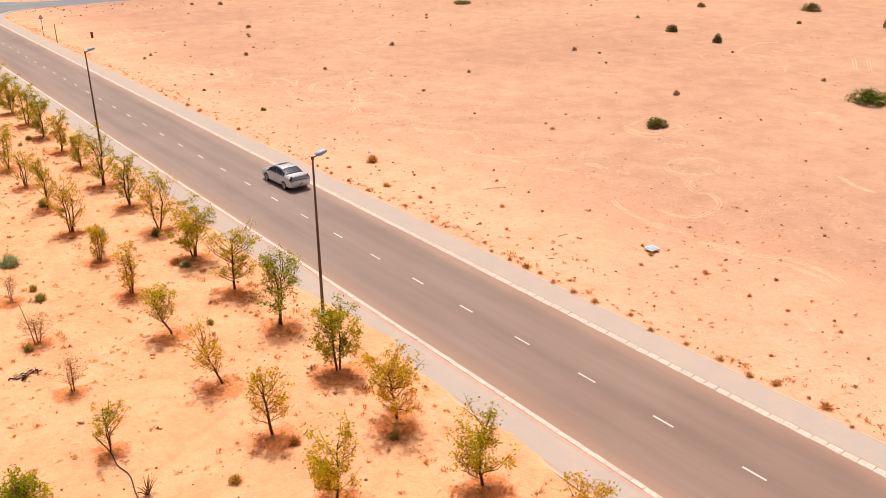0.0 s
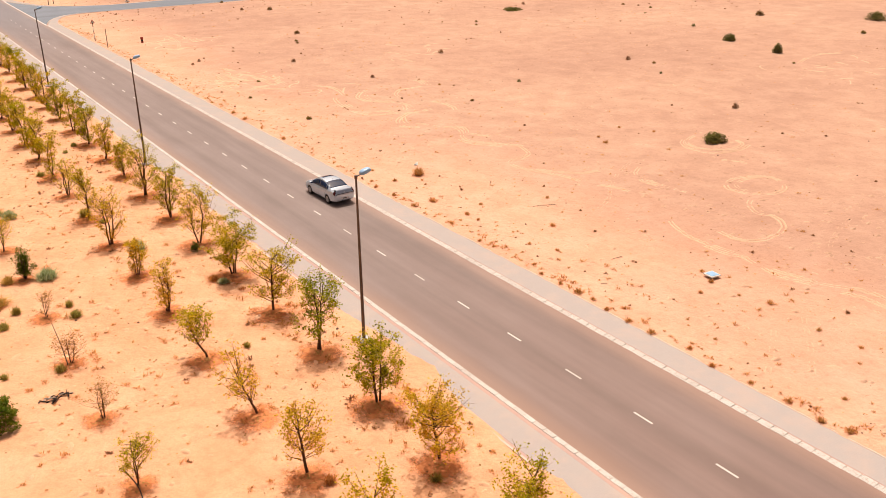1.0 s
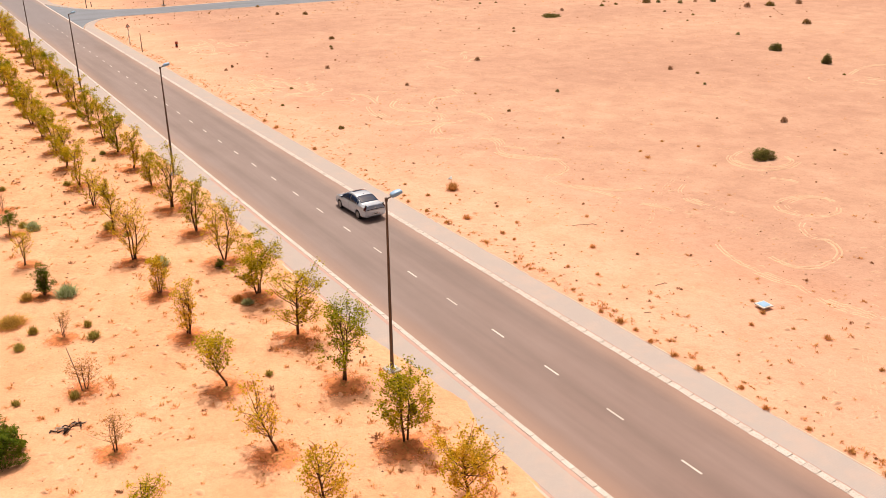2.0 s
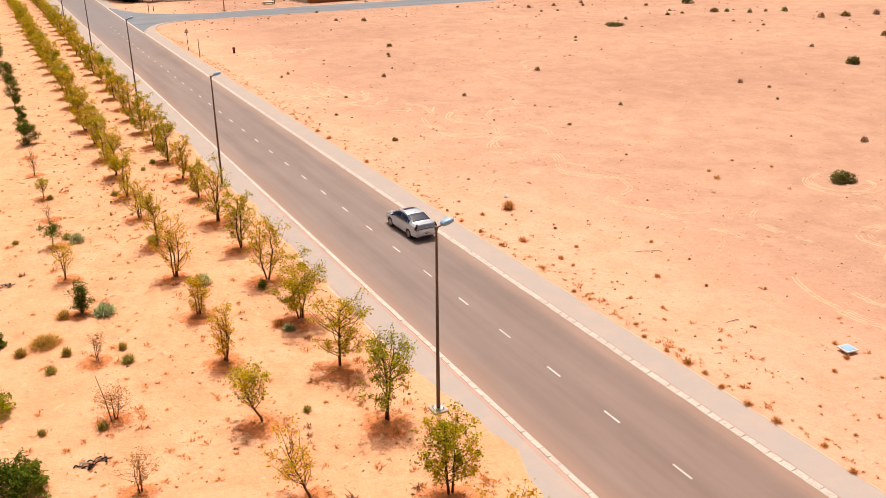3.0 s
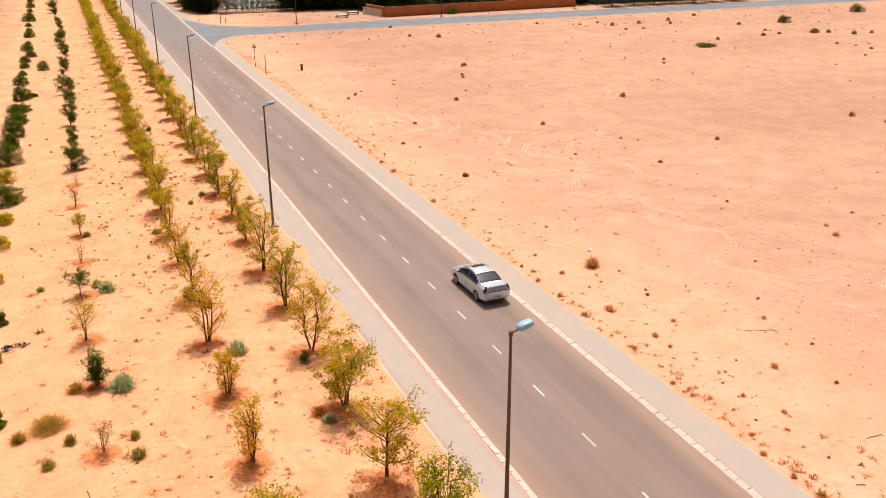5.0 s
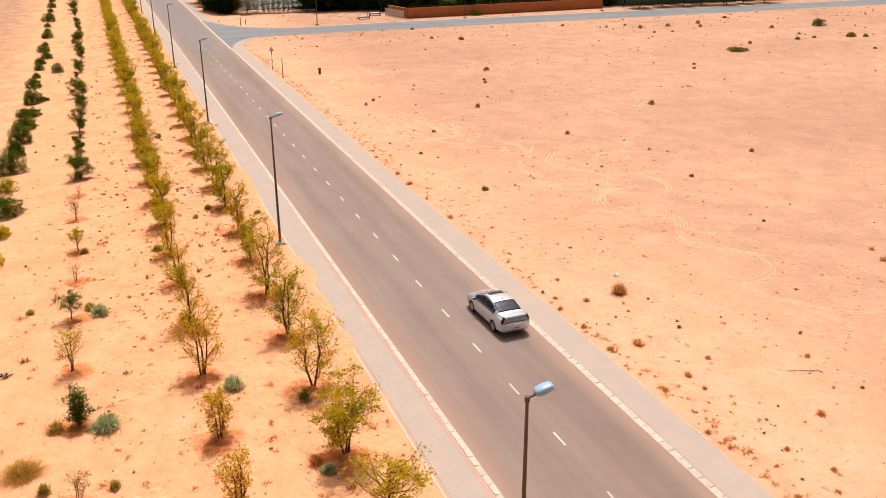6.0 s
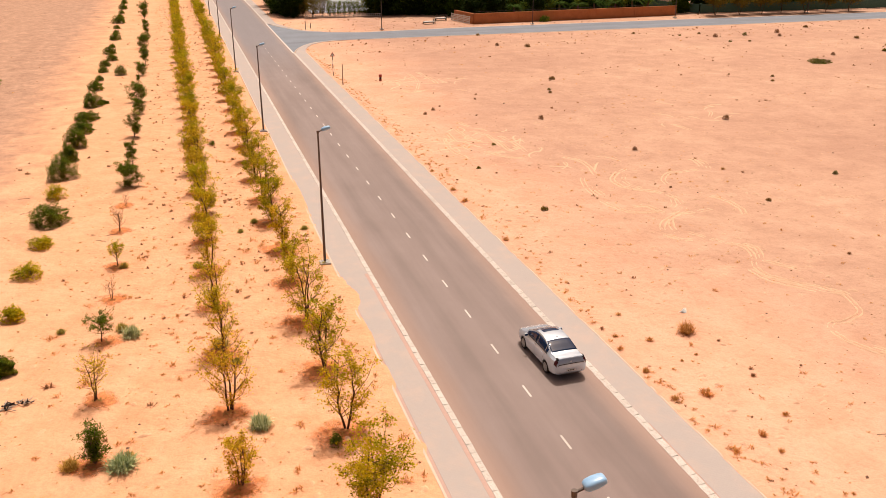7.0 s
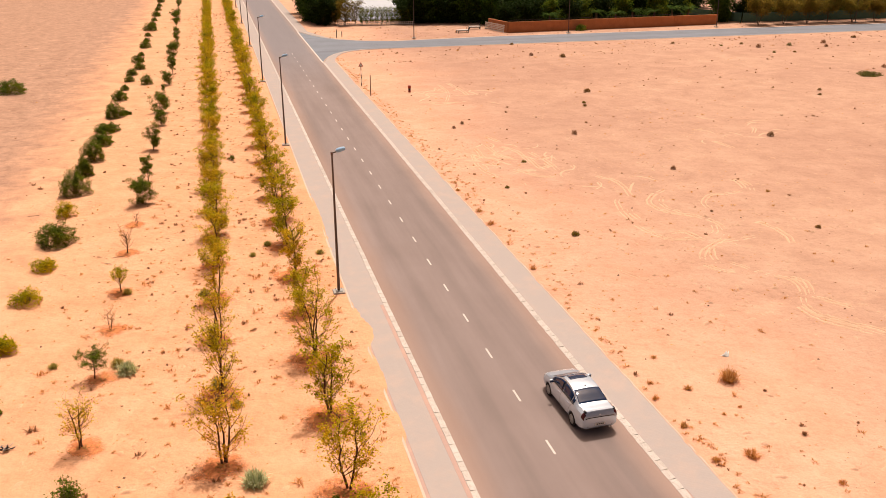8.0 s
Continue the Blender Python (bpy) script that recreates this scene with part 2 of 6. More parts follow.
EDGING = plain("pale_edging", (0.62, 0.47, 0.37), (0.70, 0.55, 0.44), 1.5, world=True)
POLE = plain("pole_paint", (0.12, 0.09, 0.075), (0.165, 0.122, 0.10), 3, 0.5, 0.3, 0.1)
STEEL = plain("galvanised_steel", (0.42, 0.41, 0.40), (0.55, 0.54, 0.52), 5, 0.45, 0.7, 0.1)
LAMP_BLUE = plain("pale_blue_enamel", (0.28, 0.50, 0.76), (0.36, 0.58, 0.82), 4, 0.3, 0.0, 0.05, 0.5)
BARK = plain("dark_bark", (0.09, 0.046, 0.026), (0.18, 0.10, 0.055), 8, 0.9)
DRY_BARK = plain("dry_bark", (0.16, 0.09, 0.055), (0.26, 0.155, 0.095), 8, 0.9)
CHARRED = plain("charred_wood", (0.012, 0.010, 0.009), (0.05, 0.035, 0.028), 6, 0.9)
BLEACHED = plain("bleached_wood", (0.40, 0.33, 0.27), (0.62, 0.53, 0.45), 5, 0.9)
DEAD_WOOD = plain("dead_wood", (0.05, 0.035, 0.03), (0.34, 0.27, 0.22), 3, 0.9)
LEAF_OLIVE = leaf_material("olive_leaves", [(0.24, 0.165, 0.012), (0.64, 0.47, 0.026), (0.86, 0.65, 0.04), (0.44, 0.33, 0.016)], (0.48, 0.43, 0.024), 0.6)
LEAF_GOLD = leaf_material("golden_leaves", [(0.36, 0.20, 0.018), (0.70, 0.44, 0.034), (0.86, 0.60, 0.06), (0.52, 0.32, 0.024)], (0.56, 0.44, 0.026), 0.6)
LEAF_GREEN = leaf_material("green_leaves", [(0.095, 0.105, 0.009), (0.39, 0.385, 0.016), (0.66, 0.56, 0.024), (0.22, 0.225, 0.012)], (0.62, 0.49, 0.024), 0.6)
LEAF_LUSH = leaf_material("lush_leaves", [(0.07, 0.095, 0.007), (0.24, 0.285, 0.011), (0.46, 0.44, 0.016), (0.14, 0.175, 0.009)], (0.46, 0.42, 0.016), 0.55)
LEAF_DARK = leaf_material("dark_leaves", [(0.036, 0.072, 0.007), (0.10, 0.165, 0.014), (0.20, 0.25, 0.024), (0.065, 0.11, 0.009)], (0.18, 0.195, 0.016), 0.35)
LEAF_EVERGREEN = leaf_material("evergreen_leaves", [(0.008, 0.018, 0.004), (0.022, 0.044, 0.007), (0.045, 0.08, 0.012), (0.014, 0.028, 0.005)], (0.03, 0.055, 0.008), 0.15)
LEAF_GREY = leaf_material("grey_green_leaves", [(0.24, 0.29, 0.13), (0.48, 0.54, 0.28), (0.80, 0.82, 0.56), (0.33, 0.39, 0.18)], None, 0.4)
LEAF_HEDGE = leaf_material("hedge_leaves", [(0.02, 0.052, 0.007), (0.055, 0.115, 0.013), (0.10, 0.18, 0.022), (0.035, 0.075, 0.009)], (0.07, 0.125, 0.014), 0.25)
LEAF_ACACIA = leaf_material("olive_brown_leaves", [(0.14, 0.095, 0.014), (0.27, 0.18, 0.026), (0.36, 0.24, 0.04), (0.19, 0.14, 0.018)], (0.19, 0.15, 0.018), 0.3)
LEAF_SAGE = leaf_material("sage_leaves", [(0.10, 0.10, 0.025), (0.22, 0.205, 0.055), (0.33, 0.29, 0.09), (0.15, 0.145, 0.04)], (0.24, 0.19, 0.06), 0.35)
DRY_GREEN = leaf_material("dry_green_blades", [(0.26, 0.20, 0.045), (0.46, 0.38, 0.09), (0.66, 0.55, 0.18), (0.34, 0.28, 0.06)], None, 0.5)
OCHRE = leaf_material("ochre_blades", [(0.40, 0.23, 0.05), (0.62, 0.39, 0.09), (0.76, 0.52, 0.16), (0.48, 0.29, 0.06)], None, 0.5)
LEAF_DRY = leaf_material("dry_leaves", [(0.30, 0.15, 0.045), (0.50, 0.27, 0.085), (0.60, 0.35, 0.12), (0.38, 0.20, 0.06)], None, 0.35)
STRAW = leaf_material("dry_straw", [(0.46, 0.19, 0.052), (0.66, 0.33, 0.105), (0.78, 0.45, 0.18), (0.54, 0.24, 0.07)], None, 0.55)
DARK_TWIG = leaf_material("dark_brush", [(0.20, 0.108, 0.034), (0.33, 0.19, 0.06), (0.46, 0.28, 0.10), (0.25, 0.14, 0.045)], None, 0.35)
TWIG = leaf_material("brown_twigs", [(0.26, 0.115, 0.055), (0.40, 0.20, 0.10), (0.50, 0.27, 0.14), (0.32, 0.15, 0.07)], None, 0.25)
WALL_PAINT = plain("terracotta_render", (0.48, 0.17, 0.065), (0.58, 0.215, 0.085), 0.8, 0.9, world=True, fine=12)
FENCE_GREEN = plain("green_fence_paint", (0.055, 0.135, 0.10), (0.08, 0.17, 0.13), 3, 0.6)
FENCE_WHITE = plain("white_fence_paint", (0.66, 0.62, 0.57), (0.76, 0.72, 0.67), 3, 0.6)
YARD_PAVING = plain("yard_paving", (0.50, 0.53, 0.57), (0.60, 0.62, 0.65), 0.6, 0.9, world=True)
RED_METAL = plain("red_metal", (0.30, 0.04, 0.025), (0.38, 0.055, 0.032), 6, 0.5)
DARK_METAL = plain("dark_metal", (0.03, 0.028, 0.026), (0.06, 0.055, 0.05), 6, 0.5, 0.5)
STONE = plain("dark_stone", (0.16, 0.085, 0.055), (0.30, 0.175, 0.115), 6, 0.9)
HOSE = plain("black_hose", (0.04, 0.025, 0.02), (0.07, 0.045, 0.035), 6, 0.6)


# ---------------------------------------------------------------- building blocks
def finish(name, me, material, parent=None, label="", smooth=False):
    me.materials.append(material)
    if smooth:
        me.polygons.foreach_set("use_smooth", [True] * len(me.polygons))
    ob = new(name, me)
    if parent:
        ob.parent = parent
    return tagged(ob, label) if label else ob


def part(name, bm, material, parent=None, label="", smooth=False):
    me = bpy.data.meshes.new(name)
    bmesh.ops.recalc_face_normals(bm, faces=bm.faces)
    bm.to_mesh(me)
    bm.free()
    return finish(name, me, material, parent, label, smooth)


def raw(name, verts, faces, material, parent=None, label="", smooth=False):
    me = bpy.data.meshes.new(name)
    me.from_pydata([tuple(v) for v in verts], [], [tuple(f) for f in faces])
    me.update()
    return finish(name, me, material, parent, label, smooth)


def thing(name, m, label, category, group="", kind=""):
    ob = tagged(new(name), label, category, group, kind)
    ob.matrix_basis = m
    return ob


def box_bm(sx, sy, sz, at=(0, 0, 0), bevel=0.0, bm=None, turn=None):
    """A box whose base centre is at the given place."""
    own = bm or bmesh.new()
    made = bmesh.ops.create_cube(own, size=1.0)["verts"]
    m = Matrix.Translation((at[0], at[1], at[2] + sz / 2)) @ (turn or Matrix()) @ Matrix.Diagonal((sx, sy, sz, 1))
    bmesh.ops.transform(own, matrix=m, verts=made)
    if bevel:
        edges = list({e for v in made for e in v.link_edges})
        bmesh.ops.bevel(own, geom=edges, offset=bevel, segments=1, affect="EDGES")
    return own


def cyl_bm(r0, r1, h, at=(0, 0, 0), seg=10, bm=None, turn=None):
    own = bm or bmesh.new()
    made = bmesh.ops.create_cone(own, cap_ends=True, segments=seg, radius1=r0, radius2=r1, depth=h)["verts"]
    m = Matrix.Translation(at) @ (turn or Matrix()) @ Matrix.Translation((0, 0, h / 2))
    bmesh.ops.transform(own, matrix=m, verts=made)
    return own


def tube(V, F, pts, r0, r1, seg=5):
    """A tapered tube along points, added to the lists V and F."""
    n = len(pts)
    pts = [Vector(p) for p in pts]
    base = len(V)
    for i, p in enumerate(pts):
        d = (pts[min(i + 1, n - 1)] - pts[max(i - 1, 0)]).normalized()
        a = d.cross(Vector((0.31, 0.87, 0.12)))
        a = a.normalized() if a.length > 1e-4 else Vector((1, 0, 0))
        c = d.cross(a)
        r = r0 + (r1 - r0) * i / (n - 1)
        for k in range(seg):
            t = 2 * math.pi * k / seg
            V.append(p + (a * math.cos(t) + c * math.sin(t)) * r)
    for i in range(n - 1):
        for k in range(seg):
            k2 = (k + 1) % seg
            F.append((base + i * seg + k, base + i * seg + k2, base + (i + 1) * seg + k2, base + (i + 1) * seg + k))
    F.append(tuple(base + (n - 1) * seg + k for k in range(seg)))


def smoothed(points, n=8):
    """A smooth curve through points."""
    P = [Vector((*p, 0)) if len(p) == 2 else Vector(p) for p in points]
    P = [2 * P[0] - P[1], *P, 2 * P[-1] - P[-2]]
    out = []
    for i in range(1, len(P) - 2):
        a, b, c, d = P[i - 1:i + 3]
        for k in range(n):
            t = k / n
            out.append(0.5 * (2 * b + (c - a) * t + (2 * a - 5 * b + 4 * c - d) * t * t + (3 * b - a - 3 * c + d) * t ** 3))
    out.append(P[-2])
    return out


def leaf_mesh(name, centres, size, material, parent, rng, label="", up=0.35, slim=0.55):
    """Many small pointed leaves, each four-cornered and loose from the others."""
    c = np.asarray(centres, dtype=float)
    n = len(c)
    d = rng.normal(size=(n, 3))
    d[:, 2] *= 0.6
    d /= np.linalg.norm(d, axis=1)[:, None]
    e = rng.normal(size=(n, 3))
    e[:, 2] *= up
    e -= d * (d * e).sum(1)[:, None]
    e /= np.linalg.norm(e, axis=1)[:, None] + 1e-9
    s = rng.uniform(size[0], size[1], n)[:, None]
    v = np.stack([c - d * s * 0.5, c + e * s * slim * 0.5, c + d * s * 0.5, c - e * s * slim * 0.5], 1).reshape(-1, 3)
    me = bpy.data.meshes.new(name)
    me.vertices.add(4 * n)
    me.vertices.foreach_set("co", v.ravel())
    me.loops.add(4 * n)
    me.loops.foreach_set("vertex_index", np.arange(4 * n))
    me.polygons.add(n)
    me.polygons.foreach_set("loop_start", np.arange(0, 4 * n, 4))
    me.update(calc_edges=True)
    return finish(name, me, material, parent, label)


# ---------------------------------------------------------------- ground, road, pavements
ROAD_L, ROAD_R = 20.98, 28.08
EDGE_Y = [-60, 10, 17.3, 19, 21, 22.5, 24.5, 26.8, 28.4, 30, 31.5, 33, 37.6, 41.7, 45.1, 48, 49.5, 51.4, 53.8, 56.2, 58.3, 61.2, 62.2, 63.6, 65, 69.5, 75, 83, 89, 98, 118, 136, 600]
EDGE_X = [19.0, 18.9, 18.85, 19.35, 19.5, 18.85, 19.35, 19.35, 19.6, 20.15, 19.85, 19.8, 19.3, 19.05, 19.0, 19.3, 19.15, 19.05, 19.4, 19.2, 19.45, 19.2, 19.65, 19.75, 19.4, 18.95, 19.2, 19.4, 19.2, 18.95, 18.7, 18.7, 18.7]


def side_near(x):
    return float(np.interp(x, [28.2, 28.7, 29.6, 30.6, 31.6, 33.0, 36.0, 60, 400], [153.0, 155.4, 158.2, 160.2, 161.8, 163.4, 164.7, 164.2, 156.0]))


def side_far(x):
    return float(np.interp(x, [28.2, 29.2, 30.3, 31.6, 33.9, 37.5, 43.0, 60, 400], [191.0, 187.4, 184.4, 181.0, 177.7, 175.0, 173.2, 174.2, 163.5]))


def ground_z(x, y):
    """Height of the sand at a place."""
    if 20.8 < x < 28.25:
        return -0.2
    roll_ = 0.07 * noise.noise((x * 0.09, y * 0.09, 3.1)) + 0.05 * noise.noise((x * 0.33, y * 0.33, 7.7))
    ripple = 0.022 * noise.noise((x * 1.3, y * 1.1, 1.7))
    if x <= 20.8:
        edge = float(np.interp(y, EDGE_Y, EDGE_X)) - 0.10 + 0.12 * noise.noise((0.0, y * 1.4, 5.0))
        gap = edge - x
        z = 0.03 + (min(gap, 0.5) * 0.07 if gap > 0 else max(gap, -0.6) * 0.25)
        far = min(1.0, max(0.0, gap - 0.3) / 3.0)
        return z + far * roll_ + (ripple if gap > 0.1 else 0.0) * min(1.0, gap)
    gap = x - 29.98 - 0.04 * noise.noise((2.0, y * 0.5, 5.0)) - 0.03 * noise.noise((4.0, y * 2.2, 8.0))
    level = 0.05
    if y > 140:
        level -= 0.10 * min(1.0, (y - 140) / 12.0)
    z = level + (min(gap, 0.5) * 0.03 if gap > 0 else max(gap, -0.5) * 0.35)
    far = min(1.0, max(0.0, gap - 0.2) / 3.0)
    if y > 140:
        far *= 0.3
        return z + far * roll_ * 0.5
    return z + far * roll_ + ripple * min(1.0, max(0.0, gap))


def build_ground():
    def steps(*spans):
        out = []
        for a, b, d in spans:
            out.extend(np.arange(a, b - 1e-6, d))
        return out
    xs = steps((-2400, -400, 400), (-400, -60, 40), (-60, -12, 2), (-12, 17.6, 0.6), (17.6, 20.8, 0.16), (20.8, 28.4, 1.9), (28.4, 31.2, 0.14), (31.2, 70, 0.65), (70, 150, 1.6), (150, 400, 25), (400, 2801, 400))
    ys = steps((-2000, -200, 300), (-200, 4, 12), (4, 100, 0.42), (100, 200, 1.3), (200, 300, 5), (300, 600, 30), (600, 3001, 400))
    V = [(x, y, ground_z(x, y) if abs(x) < 300 and -100 < y < 400 else (-0.2 if 20.8 < x < 28.25 else 0.03)) for y in ys for x in xs]
    w = len(xs)
    F = [(j * w + i, j * w + i + 1, (j + 1) * w + i + 1, (j + 1) * w + i) for j in range(len(ys) - 1) for i in range(w - 1)]
    g = raw("ground", V, F, SAND, None, "", True)
    tagged(g, "pale orange desert sand with low ripples and drifts", "sand", kind="structure")


def ribbon(name, x0, x1, y0, y1, z, material, label, category, thick=0.12):
    ob = part(name, box_bm(x1 - x0, y1 - y0, thick, ((x0 + x1) / 2, (y0 + y1) / 2, z - thick)), material)
    return tagged(ob, label, category, kind="structure")


def build_roads():
    ribbon("road", ROAD_L - 0.1, ROAD_R + 0.1, -80, 700, 0.0, ASPHALT, "worn brown-grey asphalt two-lane road dusted with sand", "road", 0.15)
    cols = list(np.arange(ROAD_R + 0.1, 44, 0.5)) + list(np.arange(44, 420, 8.0))
    V, F = [], []
    for x in cols:
        V += [(x, side_near(x), -0.004), (x, side_far(x), -0.004), (x, side_near(x), -0.15), (x, side_far(x), -0.15)]
    for i in range(len(cols) - 1):
        a, b = 4 * i, 4 * i + 4
        F += [(a, b, b + 1, a + 1), (a, a + 2, b + 2, b), (a + 1, b + 1, b + 3, a + 3)]
    tagged(raw("side_road", V, F, SIDE_ASPHALT), "blue-grey asphalt side road between sand verges", "road", kind="structure")
    for side, edge in (("near", side_near), ("far", side_far)):
        V, F = [], []
        s = -1 if side == "near" else 1
        for x in cols:
            y = edge(x)
            V += [(x, y + s * 0.05, 0.016), (x, y + s * 0.26, 0.016), (x, y - s * 0.04, -0.02), (x, y + s * 0.34, -0.1)]
        for i in range(len(cols) - 1):
            a, b = 4 * i, 4 * i + 4
            F += [(a, b, b + 1, a + 1), (a, a + 2, b + 2, b), (a + 1, b + 1, b + 3, a + 3)]
        tagged(raw("side_kerb", V, F, EDGING), "low pale concrete edging of the side road", "kerb", kind="structure")
    # painted lines: centre dashes and the line across the mouth of the side road
    ribbon("give_way_line", ROAD_R - 0.10, ROAD_R + 0.12, 152.6, 191, 0.006, ROAD_PAINT, "white painted line across the junction mouth", "road marking", 0.005)
    dashes = thing("centre_line", pose(24.6, 0, 0), "row of short white painted dashes on the asphalt", "road marking", kind="structure")
    me = None
    for k in range(39):
        y = 5.35 + 4.14 * k
        if me is None:
            first = part("dash", box_bm(0.09, 1.0, 0.006, (0, 0, 0.001)), ROAD_PAINT, dashes)
            first.location = (0, y, 0)
            me = first.data
        else:
            d = new("dash", me)
            d.parent, d.location = dashes, (0, y, 0)


def build_pavements():
    rows = (("pavement_left", 20.52, 20.71, RED_PAVERS, -60, 66), ("pavement_left", 19.21, 20.52, PAVERS, -60, 66), ("pavement_left", 19.06, 19.21, RED_PAVERS, -60, 66), ("pavement_left", 19.06, 20.71, PAVERS, 66, 600),
            ("pavement_right", 28.35, 28.44, RED_PAVERS, -60, 47), ("pavement_right", 28.44, 29.94, PAVERS, -60, 47), ("pavement_right", 28.35, 29.94, PAVERS, 47, 153),
            ("pavement_far", 28.35, 29.94, PAVERS, 191, 600))
    for name, a, b, m, y0, y1 in rows:
        red = m is RED_PAVERS
        ribbon(name, a + 0.002, b - 0.002, y0, y1, 0.028 if red else 0.03, m, "band of red paving blocks beside the kerb" if red else "sandy grey block-paved footway beside the road", "pavement", 0.3)
    # the footway follows the rounded corners of the junction and runs out along the side road
    for edge, s in ((side_near, -1), (side_far, 1)):
        pts = smoothed([(x, edge(x)) for x in (28.2, 28.7, 29.6, 30.6, 31.6, 33.9, 37.5, 43.0)], 5)
        V, F = [], []
        for i, p in enumerate(pts):
            d = (pts[min(i + 1, len(pts) - 1)] - pts[max(i - 1, 0)]).normalized()
            out = Vector((-d.y, d.x, 0)) * s
            if abs(d.y) > 0.9 and i < 2:
                out = Vector((1, 0, 0))
            wide = 1.74 * (1 - i / (len(pts) - 1)) ** 0.8 + 0.05
            q = p + out * wide
            p = p + out * 0.2
            V += [(p.x, p.y, 0.024), (q.x, q.y, 0.024), (p.x, p.y, -0.2), (q.x, q.y, -0.2)]
        for i in range(len(pts) - 1):
            a, c = 4 * i, 4 * i + 4
            F += [(a, c, c + 1, a + 1), (a, a + 2, c + 2, c), (a + 1, c + 1, c + 3, a + 3)]
        tagged(raw("pavement_corner", V, F, PAVERS), "grey paving wrapping the rounded junction corner", "pavement", kind="structure")
    ribbon("edging_left", 18.96, 19.06, -60, 600, 0.042, EDGING, "thin pale concrete edging half buried in sand", "kerb", 0.3)
    ribbon("edging_right", 29.94, 30.03, -60, 153, 0.042, EDGING, "thin pale concrete edging along the footway", "kerb", 0.3)


# ---------------------------------------------------------------- plants
def branchy(rng, H, W, stems, lean, fork, wood, thick=1.0, seg=5, twigs=4):
    """Stems rising close together, limbs that bow outwards into an uneven ovoid crown, a few long shoots, twigs; added to the lists in wood. Returns the places where leaves grow."""
    V, F = wood
    spots, shafts = [], []
    a0 = rng.uniform(0, 6.28)
    r = 0.0175 * H * thick * (1.25 if stems == 1 else 0.88)
    for s in range(stems):
        az = a0 + 6.28 * s / stems + rng.uniform(-0.5, 0.5)
        out = W * (0.13 if stems > 1 else 0.05) * rng.uniform(0.5, 1.3)
        top = Vector((lean[0] * 0.8 + out * math.cos(az), lean[1] * 0.8 + out * math.sin(az), H * rng.uniform(0.72, 0.88)))
        foot = Vector((0.06 * math.cos(az), 0.06 * math.sin(az), -0.12)) if stems > 1 else Vector((0, 0, -0.12))
        bend = Vector((rng.uniform(-1, 1), rng.uniform(-1, 1), 0)) * 0.05 * H
        pts = []
        for i in range(8):
            t = i / 7
            k = t ** 1.4
            wob = Vector((rng.uniform(-1, 1), rng.uniform(-1, 1), 0)) * 0.012 * H
            pts.append(Vector((foot.x + (top.x - foot.x) * k, foot.y + (top.y - foot.y) * k, foot.z + (top.z - foot.z) * t)) + bend * math.sin(3.14 * t) + wob)
        tube(V, F, pts, r, r * 0.26, seg + 1)
        shafts.append(pts)
        spots += [(pts[5], 0.8), (pts[6], 1.0), (pts[7], 1.0)]
    low = fork * 0.75
    for b in range(int(16 + 3 * stems + 3 * W)):
        pts = shafts[b % stems]
        shoot = b % 9 == 4
        zr = 1.0 if shoot else fork + 0.06 + (0.96 - fork - 0.06) * rng.uniform(0, 1) ** 0.85
        ba = rng.uniform(0, 6.28)
        lobe = 0.84 + 0.22 * math.sin(2 * ba + a0) + 0.14 * math.sin(3 * ba + 2.3 * a0)
        belly = math.sin(math.pi * min(1.0, max(0.0, (zr - low) / (1.17 - low)))) ** 0.42
        reach = W * 0.5 * belly * lobe * math.sqrt(rng.uniform(0.2, 1.0)) * (1.25 if shoot else 1.0)
        z = H * (rng.uniform(0.8, 1.1) if shoot else zr)
        tip = Vector((lean[0] * z / H + reach * math.cos(ba), lean[1] * z / H + reach * math.sin(ba), z))
        u = min(0.95, max(fork * 0.8, (z / H - 0.12 - 0.55 * reach / W) / 0.8) + rng.uniform(-0.05, 0.05))
        i = min(6, int(u * 7))
        p = pts[i].lerp(pts[i + 1], u * 7 - i)
        mid = p.lerp(tip, 0.5) + Vector((math.cos(ba), math.sin(ba), -0.25)) * 0.05 * W
        q = [p, p.lerp(mid, 0.55), mid, mid.lerp(tip, 0.55), tip]
        tube(V, F, q, r * 0.28, r * 0.05, 4)
        spots += [(q[1], 0.7), (q[2], 1.2), (q[3], 1.1), (q[4], 0.6 if shoot else 0.8)]
        for k in range(twigs):
            w = q[1].lerp(q[4], rng.uniform(0.15, 1.0))
            e = Vector((rng.normal(), rng.normal(), rng.normal() * 0.6 + 0.25)).normalized() * W * rng.uniform(0.08, 0.17)
            tube(V, F, [w, w + e * 0.6, w + e], r * 0.07, r * 0.025, 3)
            spots += [(w + e * 0.6, 1.0), (w + e, 0.9)]
    return spots


def leaf_places(rng, spots, n, spread):
    w = np.array([k for _, k in spots]) * rng.uniform(0.05, 1.4, len(spots)) ** 2.3
    pick = rng.choice(len(spots), n, p=w / w.sum())
    P = np.array([tuple(p) for p, _ in spots])[pick]
    return P + rng.normal(scale=spread, size=(n, 3)) * np.array([1.0, 1.0, 0.8])


def make_tree(m, seed, H, W, stems=2, n=1300, leaf=LEAF_OLIVE, lean=(0, 0), fork=0.34, size=(0.058, 0.13), label="", group="", bark=BARK, thick=1.0, spread=0.064):
    rng = np.random.default_rng(seed)
    tree = thing("tree", m, label, "tree", group)
    wood = ([], [])
    spots = branchy(rng, H, W * 1.12, stems, lean, fork * 0.85, wood, thick)
    raw("trunk", *wood, bark, tree, "", True)
    if n:
        leaf_mesh("crown", leaf_places(rng, spots, int(n * 2.15), spread * W ** 0.5), size, leaf, tree, rng)
    return tree


